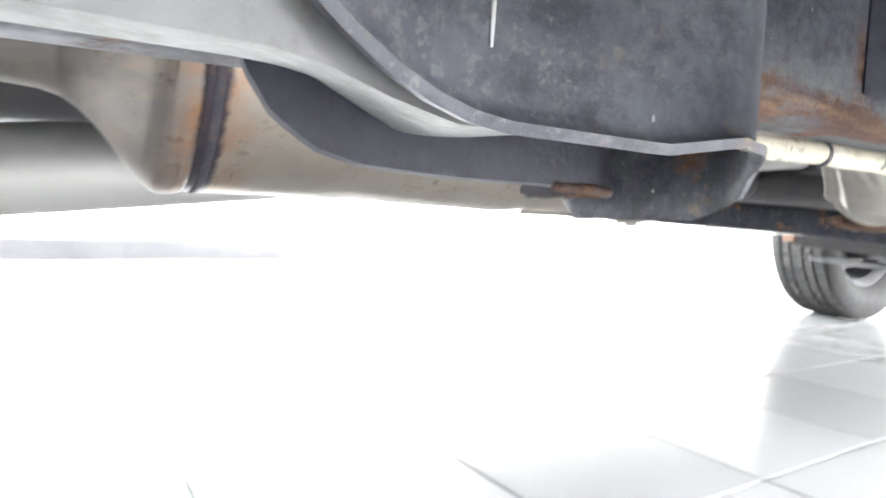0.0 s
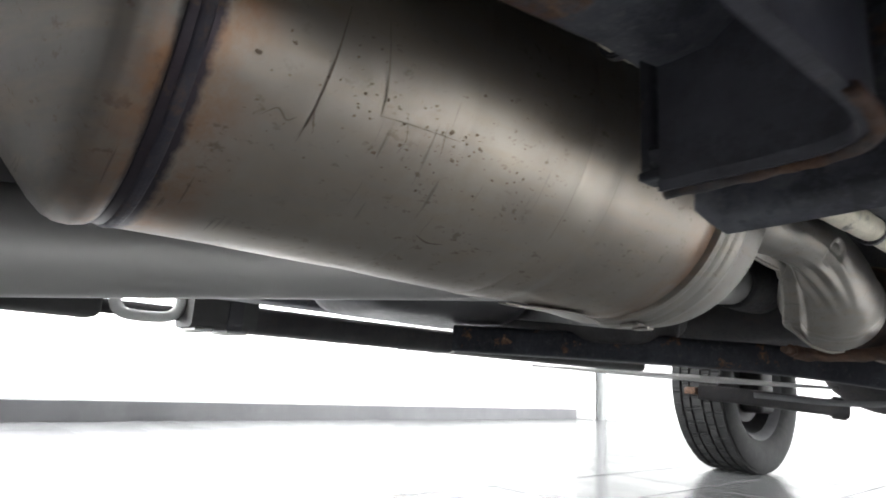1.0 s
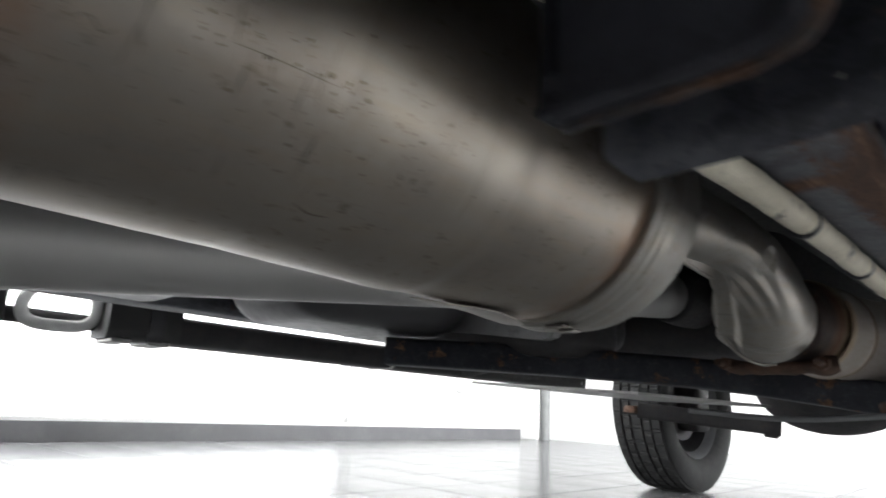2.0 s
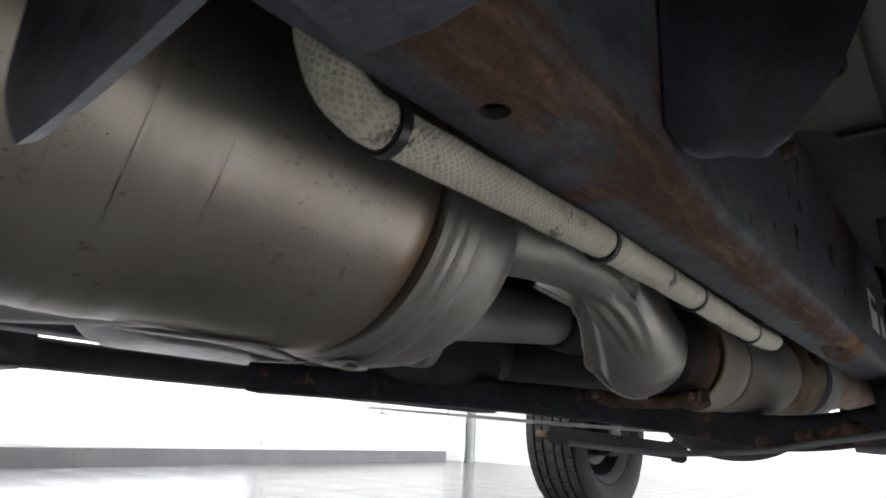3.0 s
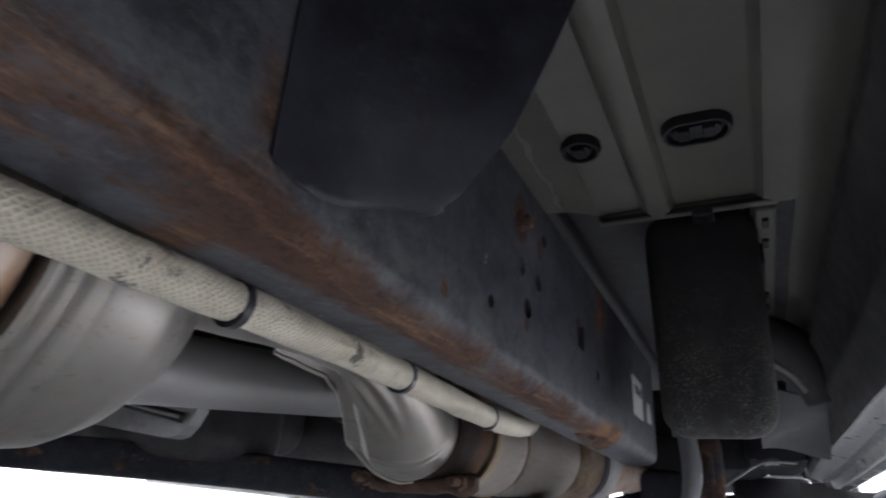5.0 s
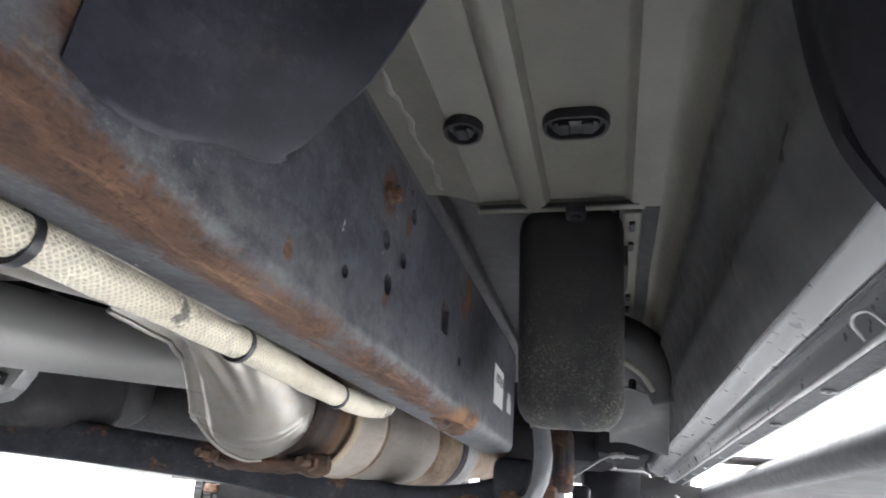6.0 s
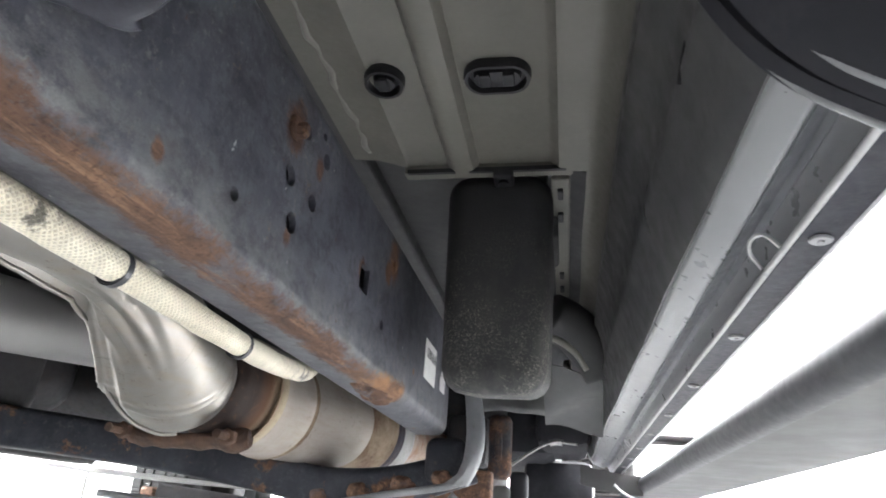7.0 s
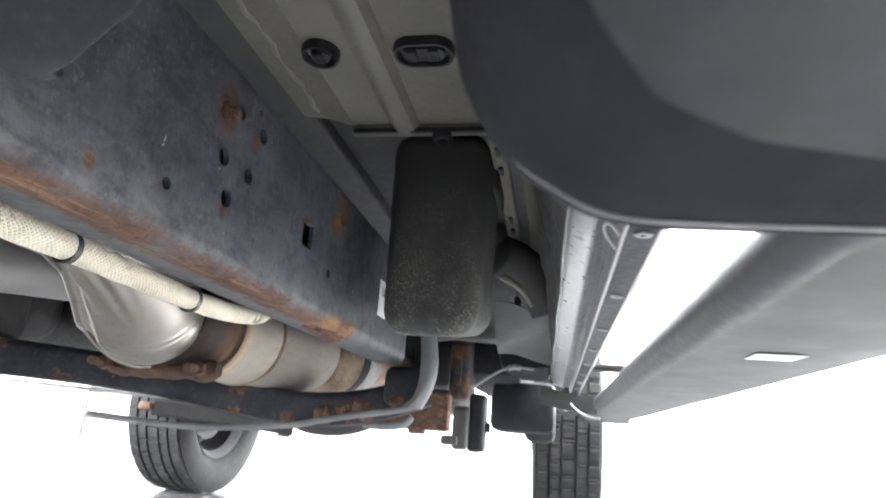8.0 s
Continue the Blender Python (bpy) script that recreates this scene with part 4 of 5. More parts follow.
part("brake_pipe", sweep([(0.425, -1.70, 0.309), (0.455, -1.70, 0.308), (0.478, -1.70, 0.312), (0.488, -1.70, 0.322)], 0.0055, 12, 8), POST_LIGHT, truck, "pale metal pipe", True)
# Boxes added to fill a bright gap with an unidentified dark mass.
part("gearbox_mount", joined(box((0.36, -1.36, 0.340), (0.50, -1.12, 0.55), 0.03, 3), box((0.42, -1.42, 0.38), (0.49, -1.35, 0.46), 0.012)), DARK_METAL, truck, "plain dark filler mass behind the catalyst", True, 40)
part("gusset", joined(box((0.405, -1.565, 0.306), (0.514, -1.535, 0.362), 0.004), box((0.455, -1.57, 0.300), (0.475, -1.53, 0.309), 0.003)), RUST, truck, "rusted suspension gusset plate")

# gearbox, transfer case, sump and the dark middle of the floor
tcase = part("transfer_case", box((-0.31, -1.966, 0.364), (-0.004, -1.80, 0.53), 0.030, 5), DARK_METAL, truck, "oily dark transfer case with a pale cast end plate", True)
EAR = [(-0.31, 0.414), (-0.145, 0.397), (-0.045, 0.3845), (-0.028, 0.3835), (-0.014, 0.387), (-0.003, 0.398), (0.006, 0.414), (0.0105, 0.430), (0.011, 0.50), (-0.31, 0.50)]
part("end_plate", extrude_y([(x, z) for x, z in EAR], [-1.984, -1.966]), ALLOY, tcase, "pale cast alloy plate")
# Raised dark bar: the shade of the groove is put into its colour.
part("groove", sweep([(-0.155, -1.9835, 0.4325), (-0.118, -1.9835, 0.4255), (-0.012, -1.9835, 0.4055)], 0.0062, 12, 3), DARK_METAL, tcase, "", True)
part("rib", sweep([(-0.155, -1.9880, 0.4325), (-0.118, -1.9880, 0.4255), (-0.014, -1.9880, 0.4060)], 0.0024, 10, 3), ALLOY, tcase, "", True)
part("transfer_cover", box((-0.30, -1.80, 0.385), (-0.04, -1.70, 0.55), 0.04, 4), DARK_METAL, tcase, "", True)
part("rear_housing", box((-0.43, -2.305, 0.389), (-0.165, -1.96, 0.56), 0.066, 6), CASTING, tcase, "oily grey rounded housing", True)
part("fuel_tank", box((-0.455, -3.35, 0.402), (-0.06, -2.37, 0.575), 0.05, 5), CASTING, truck, "grey rounded fuel tank behind the gearbox", True)
part("gearbox", box((-0.20, -1.70, 0.39), (0.20, -0.75, 0.70), 0.06, 4), DARK_METAL, truck, "oily dark gearbox", True)
bm = bmesh.new()
bmesh.ops.create_uvsphere(bm, u_segments=32, v_segments=16, radius=1)
for v in bm.verts:
    v.co = Vector((-0.02 + v.co.x * 0.20, -0.60 + v.co.y * 0.26, 0.40 + v.co.z * 0.134))
part("oil_sump", bm, DARK_METAL, truck, "black rounded oil sump", True)
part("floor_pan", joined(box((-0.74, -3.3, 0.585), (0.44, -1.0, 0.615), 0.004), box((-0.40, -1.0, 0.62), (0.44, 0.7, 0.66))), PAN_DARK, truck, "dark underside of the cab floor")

# right floor pan with pressed beads, and the inner sill that drops from its edge
BEADS = [(0.42, 0.588), (0.452, 0.585), (0.468, 0.5805), (0.478, 0.577), (0.482, 0.5755), (0.486, 0.577), (0.518, 0.577), (0.521, 0.5715), (0.525, 0.5680), (0.532, 0.5672), (0.538, 0.5690), (0.541, 0.5740), (0.5425, 0.5785), (0.546, 0.577),
         (0.604, 0.577), (0.608, 0.574), (0.612, 0.569), (0.618, 0.568), (0.634, 0.567)]
INNER = [(0.634, 0.567), (0.638, 0.5665), (0.644, 0.562), (0.649, 0.553), (0.6515, 0.540), (0.6525, 0.530), (0.6500, 0.526), (0.6495, 0.520), (0.6530, 0.512), (0.6575, 0.495), (0.6590, 0.478), (0.6570, 0.472), (0.6572, 0.466), (0.6605, 0.458), (0.6616, 0.4500), (0.6628, 0.4400), (0.6645, 0.4320), (0.6664, 0.4262)]
pan = part("floor_pan", sheet([[(x, y, z) for x, z in BEADS] for y in np.linspace(-3.3, -2.012, 30)], 0.002), PAN, truck, "grey-green sealed floor panel with pressed beads", True, 40)
def inner_panel(shape):
    return sheet([[(x - 0.0012 - 0.0006 * math.sin(y * 26) + 0.0145 * max(0.0, -1.4 - y) * (0.567 - z) / 0.14, y, z) for x, z in shape] for y in np.linspace(-3.3, -1.10, 60)], 0.002)


inner = part("inner_sill_panel", inner_panel(INNER[4:]), SEALER_DARK, truck, "dark sealed inner sill panel", True, 40)
for path in ([(-2.143, 0.483), (-2.135, 0.475), (-2.126, 0.466), (-2.114, 0.455)], [(-2.256, 0.481), (-2.250, 0.476), (-2.243, 0.468)]):
    rows = [(float(np.interp(-z, [-q[1] for q in INNER], [q[0] for q in INNER])) - 0.0016 + 0.0145 * max(0.0, -1.4 - y) * (0.567 - z) / 0.14, y, z, r) for (y, z), r in zip(path, (0.0010, 0.0022, 0.0026, 0.0012))]
    # A raised dark bar stands in for the shade inside each slit.
    part("slit", sweep(rows, n=10, steps=6), PLUG, inner, "dark slit in the panel", True)
part("floor_edge", inner_panel(INNER[:5]), PAN, pan, "", True, 40)
FRONT = [(0.42, 0.605), (0.46, 0.60), (0.50, 0.598), (0.60, 0.598), (0.603, 0.574), (0.622, 0.573), (0.634, 0.5675)]
# Darkened copy of the floor sealer: the shadow beside the canister is in the colour.
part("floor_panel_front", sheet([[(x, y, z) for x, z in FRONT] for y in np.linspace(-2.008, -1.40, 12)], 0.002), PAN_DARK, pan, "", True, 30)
part("seam_bead", sweep([(0.4495 + 0.0016 * math.sin(k * 1.1) + 0.0012 * math.sin(k * 2.7), -2.36 + 0.012 * k, 0.5850 - 0.0008 * math.sin(k * 1.7)) for k in range(29)], 0.0030, 8, 3, dent=0.0008, dent_scale=90), SEAM, pan, "wavy pale sealer bead", True)
part("panel_lip", box((0.478, -2.013, 0.568), (0.622, -2.001, 0.576), 0.0015), PAN, pan)
part("clip", joined(box((0.556, -2.016, 0.560), (0.573, -1.998, 0.569), 0.002), disc((0.5645, -2.007, 0.559), (0, 0, 1), 0.0045, 0.003, 12)), PLUG, pan, "pale clip with a hole")
# Thin dark bar in place of the slot; its colour carries the shade inside.
part("slot", box((0.482, -2.0160, 0.5662), (0.620, -2.0125, 0.5700)), PLUG, pan)
part("side_plate", box((0.604, -1.998, 0.566), (0.620, -1.70, 0.572), 0.002), PAN, pan)
for y in (-1.975, -1.93, -1.78, -1.735):
    part("slot_clip", box((0.609, y - 0.008, 0.5625), (0.614, y + 0.008, 0.567), 0.001), PLUG, pan)


def grommet(x, y, long):
    ring = []
    for r, z in ((1.0, 0.5765), (1.0, 0.571), (0.94, 0.568), (0.80, 0.568), (0.76, 0.571), (0.74, 0.574), (0.55, 0.5745), (0.50, 0.569), (0.30, 0.568)):
        row = []
        for k in range(28):
            w = 2 * math.pi * k / 28
            cx = math.cos(w) * 0.0145 * r + (long if math.cos(w) > 0 else -long)
            row.append((x + cx, y + math.sin(w) * 0.0155 * r, z))
        ring.append(row)
    bm = bmesh.new()
    rings = [[bm.verts.new(p) for p in row] for row in ring]
    for a, b in zip(rings, rings[1:]):
        for k in range(28):
            bm.faces.new((a[k], a[(k + 1) % 28], b[(k + 1) % 28], b[k]))
    bm.faces.new(rings[-1])
    ob = part("rubber_plug", bm, PLUG, pan, "black rubber floor plug", True, 45)
    for dx in ((0,) if not long else (-0.008, 0.008)):
        part("rib", box((x + dx - 0.004, y - 0.008, 0.5655), (x + dx + 0.004, y + 0.004, 0.569), 0.001), PLUG, ob)


grommet(0.492, -2.131, 0.0)
grommet(0.571, -2.129, 0.0085)

bm = box((0.511, -1.990, 0.384), (0.605, -1.845, 0.585), 0.022, 4)
for v in bm.verts:
    low = max(0.0, (0.585 - v.co.z) / 0.2)
    v.co.z += 0.16 * (v.co.y + 1.99) * low
    v.co.x += (0.5585 - v.co.x) * 0.10 * low * low
canister = part("charcoal_canister", bm, CANISTER, truck, "dusty black plastic canister hung under the floor", True, 50)
part("rim", box((0.507, -1.93, 0.545), (0.609, -1.85, 0.57), 0.004), PLASTIC, canister)

# sill, seam flange and running board
SILL_P = [(0.6580, 0.560), (0.6630, 0.445), (0.6640, 0.4330), (0.6648, 0.4285), (0.6662, 0.4256), (0.6690, 0.4240), (0.6760, 0.4215), (0.6830, 0.4190), (0.6870, 0.4180), (0.6900, 0.4190), (0.6930, 0.4208), (0.6962, 0.4212), (0.6990, 0.4180), (0.7008, 0.4120), (0.7015, 0.4040),
          (0.704, 0.4015), (0.708, 0.4015), (0.708, 0.44), (0.745, 0.50), (0.758, 0.58), (0.755, 0.62), (0.70, 0.62)]
bm = extrude_y(SILL_P, [-3.0 + 0.1 * k for k in range(20)] + [-1.08])
for v in bm.verts:
    if v.co.x < 0.70 and v.co.z < 0.57:
        v.co.x += 0.0145 * max(0.0, -1.4 - v.co.y) * (0.70 - v.co.x) / 0.038
sill = part("sill", bm, SILL, truck, "grey painted sill box", True, 50)
# Thin strip in the sill's hollow; the shade there is put into its colour.
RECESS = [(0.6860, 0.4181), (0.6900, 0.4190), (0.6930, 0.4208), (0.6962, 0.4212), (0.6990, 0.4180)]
part("recess", sheet([[(x + 0.0145 * max(0.0, -1.4 - y) * max(0.0, 0.70 - x) / 0.038, y, z - 0.0006) for x, z in RECESS] for y in np.linspace(-3.0, -1.08, 30)], 0.0004), SILL_DARK, sill, "recess strip coloured dark for its shade", True, 50)
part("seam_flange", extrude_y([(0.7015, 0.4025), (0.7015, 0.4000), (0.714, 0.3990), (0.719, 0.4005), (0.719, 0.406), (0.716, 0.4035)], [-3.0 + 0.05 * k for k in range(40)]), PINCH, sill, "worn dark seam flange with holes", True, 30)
# Both worn edges are paled: the daylight they reflect is put into the colour.
part("worn_edge", sweep([(0.7018, -3.0 + 0.05 * k, 0.4022 + 0.0002 * math.sin(k * 1.7)) for k in range(38)], 0.0020, 8, 1), PALE_EDGE, sill, "worn edge, paled for the daylight it reflects", True)
part("worn_edge", sweep([(0.7160, -3.0 + 0.05 * k, 0.3996 + 0.0003 * math.sin(k * 2.1)) for k in range(38)], 0.0013, 8, 1), PALE_EDGE, sill, "worn edge, paled for the daylight it reflects", True)
for k in range(13):
    y = -2.886 + 0.1300 * k
    part("slot", joined(disc((0.7085, y, 0.3988), (0.06, 0, 1), 0.0042, 0.0014, 18, 0.0004), disc((0.7085, y, 0.3979), (0.06, 0, 1), 0.0013, 0.001, 10)), PINCH_EDGE, sill, "", True, 40)
for y in (-2.205, -1.55):
    part("hook", sweep([(0.7005, y - 0.013, 0.404), (0.6955, y - 0.010, 0.411), (0.6935, y, 0.413), (0.6955, y + 0.010, 0.411), (0.7005, y + 0.013, 0.405)], 0.0009, 8, 6), PALE_EDGE, sill, "", True)
    # Nothing is bored here: a black disc gives the shade of the opening.
    part("drain_slot", disc((0.6985, y + 0.004, 0.4225), (-0.25, 0, 1), 0.0048, 0.0016, 14), PLUG, sill)
step = part("running_board", extrude_y([(0.757, 0.3665), (0.852, 0.3655), (0.862, 0.370), (0.866, 0.378), (0.862, 0.392), (0.850, 0.398), (0.760, 0.400), (0.757, 0.396)], [-3.0, -2.4, -1.8, -1.2, -0.64]), STEP, truck,
            "grey plastic running board along the sill", True, 30)
part("edge_tube", sweep([(0.757, -3.0, 0.381), (0.757, -2.2, 0.381), (0.757, -1.4, 0.381), (0.757, -0.66, 0.381)], 0.0145, 20, 4), STEP_TUBE, step, "dark rolled edge", True)
part("edge_tube", sweep([(0.862, -3.0, 0.384), (0.862, -2.2, 0.384), (0.862, -1.4, 0.384), (0.862, -0.66, 0.384)], 0.0125, 16, 4), STEP_TUBE, step, "dark rolled edge", True)
part("end_cap", box((0.742, -0.655, 0.362), (0.878, -0.630, 0.402), 0.008), PLASTIC, step)
part("sticker", box((0.789, -2.113, 0.3648), (0.817, -2.087, 0.3654)), PAPER, step, "small white sticker")
part("step_bracket", joined(box((0.66, -0.86, 0.372), (0.86, -0.80, 0.380), 0.003), box((0.64, -0.86, 0.375), (0.68, -0.80, 0.43), 0.004)), DARK_METAL, step, "dark steel bracket")
for y in (-2.78, -1.62):
    part("step_bracket", box((0.71, y - 0.02, 0.402), (0.85, y + 0.02, 0.410), 0.003), DARK_METAL, step)
step_l = part("running_board", extrude_y(rounded(-0.945, 0.380, -0.83, 0.440, 0.020, 5), [-2.20, -1.6, -0.64]), DARK_METAL, truck, "dark far-side running board", True, 40)
part("sill", box((-0.84, -3.0, 0.452), (-0.72, -1.0, 0.62), 0.01), SILL, truck, "far-side sill box")
for y in (-1.3,):
    part("step_bracket", sweep([(-0.50, y, 0.44), (-0.66, y, 0.43), (-0.80, y, 0.405), (-0.88, y, 0.40)], 0.024, 12, 5), DARK_METAL, step_l, "dark tubular bracket", True)
part("board_end", box((-0.94, -3.0, 0.382), (-0.84, -2.505, 0.462), 0.014, 3), PLASTIC, step_l, "thick dark end of the board", True, 40)
part("inner_bar", sweep([(-0.925, -2.52, 0.412), (-0.925, -2.30, 0.412)], 0.016, 14, 1), DARK_METAL, step_l, "dark bar behind the hoop", True)
# The hoop's white stands in for the window light falling on it.
part("hoop", sweep([(-0.888, -2.352, 0.470), (-0.888, -2.400, 0.474), (-0.888, -2.455, 0.466), (-0.888, -2.474, 0.440), (-0.888, -2.472, 0.412), (-0.888, -2.452, 0.398), (-0.888, -2.405, 0.396), (-0.888, -2.365, 0.401), (-0.888, -2.346, 0.420), (-0.888, -2.346, 0.450), (-0.888, -2.352, 0.470)], 0.012, 14, 6), PAPER, step_l, "hoop whitened for the window light on it", True)
block = part("bracket_block", extrude_y(rounded(-0.945, 0.380, -0.826, 0.472, 0.018, 4), [-2.335, -2.327, -2.262, -2.258, -2.226, -2.222, -2.19]), PLASTIC, step_l, "dark moulded block", True, 40)
part("strap", extrude_y(rounded(-0.949, 0.377, -0.822, 0.475, 0.018, 4), [-2.258, -2.226]), TIE, block, "black strap", True, 40)
for y0, y1 in ((-2.325, -2.285), (-2.255, -2.205)):
    part("foot", box((-0.935, y0, 0.3725), (-0.832, y1, 0.3815), 0.003), SHAFT, block, "pale foot plate")
part("end_plate", extrude_y(rounded(-0.948, 0.378, -0.827, 0.452, 0.016, 4), [-1.600, -1.590]), SHAFT, step_l, "pale end plate", True, 40)

# cab-mount brackets on the rail
def dip(y):
    return 0.3485 + 0.034 * (max(0.0, -2.700 - y) / 0.055) ** 2 + 0.17 * max(0.0, y + 2.66)


plan = spline([(0.555, -2.756), (0.556, -2.71), (0.5565, -2.665), (0.556, -2.640), (0.552, -2.618), (0.541, -2.602), (0.522, -2.5935), (0.475, -2.590), (0.446, -2.590)], 6)
low_edge = [dip(p[1]) for p in plan[:21]] + [float(np.interp(p[0], (0.446, 0.4475, 0.4535, 0.516, 0.537, 0.5435, 0.552), (0.3425, 0.3420, 0.3335, 0.3345, 0.3410, 0.3465, 0.3525))) for p in plan[21:]]
rows = []
for i, (p, b) in enumerate(zip(plan, low_edge)):
    t = Vector((*(plan[min(i + 1, len(plan) - 1)] - plan[max(i - 1, 0)]), 0)).normalized()
    out = Vector((t.y, -t.x, 0)) * (0.0055 if i < 22 else 0.0055 * max(0.15, (30 - i) / 8))
    rows.append([(p[0] + out.x, p[1] + out.y, b - 0.0003), (p[0] + 0.4 * out.x, p[1] + 0.4 * out.y, b + 0.0005), (p[0], p[1], b + 0.004), (p[0], p[1], b + 0.03), (p[0], p[1], 0.50)])
mount = part("cab_mount_bracket", sheet(rows, 0.0025), FRAME_PLAIN, truck, "blue-grey pressed cab-mount bracket with a turned lip", True, 50)
INNER_Y, INNER_LOW = (-2.748, -2.738, -2.732, -2.721, -2.709, -2.682, -2.650, -2.620), (0.384, 0.362, 0.3530, 0.3455, 0.3425, 0.3412, 0.3415, 0.3415)
plan2 = spline([(0.5035, -2.748), (0.504, -2.735), (0.5045, -2.720), (0.505, -2.69), (0.505, -2.655), (0.5045, -2.633), (0.501, -2.619), (0.492, -2.6125), (0.478, -2.611), (0.462, -2.611), (0.447, -2.611)], 5)
rows = []
for i, p in enumerate(plan2):
    t = Vector((*(plan2[min(i + 1, len(plan2) - 1)] - plan2[max(i - 1, 0)]), 0)).normalized()
    lip = Vector((t.y, -t.x, 0)) * -0.0035
    b = float(np.interp(p[1], INNER_Y, INNER_LOW))
    rows.append([(p[0] + lip.x, p[1] + lip.y, b - 0.0006), (p[0], p[1], b), (p[0], p[1], b + 0.006), (p[0], p[1], b + 0.03), (p[0], p[1], 0.43)])
part("inner_channel", sheet(rows, 0.003), ARM_PAINT, mount, "dark channel with a rusted lower lip", True, 50)
part("rusted_lip", sweep([(p[0], p[1], float(np.interp(p[1], INNER_Y, INNER_LOW)) - 0.0005) for p in plan2[22:]], 0.0017, 8, 1, dent=0.0006, dent_scale=200), FRAME_BROWN, mount, "rusted lip", True)


def strip_z(y):
    return 0.3825 - 0.032 * max(0.0, -2.53 - y)


# rear beam of the mount: an outer wall and a bottom flange that dips into a shallow bowl at its front end
beam_rows = []
for y in [-3.3, -3.1, -2.95, -2.85] + [-2.80 + 0.0055 * k for k in range(21)]:
    row = [(0.5525, y, 0.50), (0.5525, y, 0.42), (0.5530, y, 0.385)]
    for j in range(17):
        u = j / 16
        front = float(np.interp(u, (0, 0.25, 0.5, 0.75, 0.9, 1), (-2.677, -2.673, -2.670, -2.667, -2.668, -2.675)))
        yy = y if y < -2.72 else -2.72 + (y + 2.72) / 0.03 * (front + 2.72)
        inner_x = float(np.interp(yy, (-3.3, -2.72, -2.71, -2.70, -2.69, -2.68, -2.67), (0.5035, 0.5045, 0.5055, 0.5045, 0.5005, 0.4955, 0.4960)))
        z1 = float(np.interp(yy, (-3.3, -2.80, -2.735, -2.725, -2.71, -2.70, -2.693, -2.68, -2.667), (0.3640, 0.3635, 0.3650, 0.3640, 0.3567, 0.3524, 0.3515, 0.3538, 0.3575)))
        z0 = float(np.interp(yy, (-3.3, -2.80, -2.745, -2.735, -2.722, -2.708, -2.698, -2.677), (0.3560, 0.3560, 0.3560, 0.3545, 0.3505, 0.3475, 0.3480, 0.3512)))
        row.append((0.5535 - (0.5535 - inner_x) * u, yy, z0 + (z1 - z0) * u - 0.0012 * math.sin(math.pi * u)))
    beam_rows.append(row)
# Worn paint, also paled to carry the light thrown up by the floor.
part("rear_beam", sheet(beam_rows, 0.002), BARE_GREY, mount, "scuffed beam, paled for floor light, running into the bracket", True, 40)
part("paint_run", sweep([(0.5563, -2.7043, 0.400, 0.0004), (0.5563, -2.7042, 0.380, 0.00055), (0.5563, -2.7042, 0.368, 0.0005), (0.5562, -2.7041, 0.3625, 0.0003)], n=8, steps=5), PALE_EDGE, mount, "thin pale paint run", True)
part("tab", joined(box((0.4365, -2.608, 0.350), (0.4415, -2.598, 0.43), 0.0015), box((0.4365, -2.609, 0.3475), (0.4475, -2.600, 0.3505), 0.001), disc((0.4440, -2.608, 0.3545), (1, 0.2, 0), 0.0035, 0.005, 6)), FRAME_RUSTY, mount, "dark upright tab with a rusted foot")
saddle = []
for x, z, y in ((0.4335, 0.386, -2.530), (0.437, 0.3825, -2.528), (0.448, 0.3822, -2.527), (0.463, 0.3828, -2.525), (0.4725, 0.389, -2.52), (0.4755, 0.40, -2.514), (0.4755, 0.44, -2.49), (0.4755, 0.50, -2.46)):
    low = 1.0 if z < 0.395 else 0.0
    nip = 1.0 if x < 0.44 else 0.4 if x < 0.45 else 0.0
    saddle.append([(x + nip * d, yy, z + low * (strip_z(yy) - 0.3825)) for yy, d in ((-3.2, 0), (-2.90, 0), (-2.80, 0), (-2.70, 0), (-2.64, 0.006), (-2.60, 0.012), (-2.565, 0.014))] + [(x + 0.008 * nip, y - 0.003, z), (x + 0.007 * nip, y, z + 0.0015 if z < 0.39 else z)])
part("saddle_plate", sheet(saddle, 0.0025), FRAME_PLAIN, mount, "dark doubling plate wrapped round the rail", True, 40)

EDGE_Z, EDGE_X = (0.412, 0.416, 0.424, 0.432, 0.443, 0.475, 0.52, 0.56), (0.494, 0.500, 0.5055, 0.5115, 0.520, 0.535, 0.554, 0.573)
NOSE_Y = (-2.404, -2.400, -2.395, -2.390, -2.385, -2.380, -2.375, -2.371, -2.367, -2.3635, -2.360, -2.3565, -2.353, -2.3505)
NOSE_LOW = (0.0, 0.01, 0.02, 0.05, 0.09, 0.12, 0.17, 0.26, 0.38, 0.49, 0.60, 0.73, 0.88, 1.0)
NOSE_HIGH = (0.0, 0.06, 0.13, 0.21, 0.29, 0.37, 0.46, 0.54, 0.63, 0.715, 0.80, 0.88, 0.95, 1.0)
DROP = (0.0075, 0.0080, 0.0080, 0.0075, 0.0063, 0.0050, 0.0032, 0.0015, 0.0, -0.0008, -0.001, -0.0012, -0.0022, -0.0048)
ARM = []
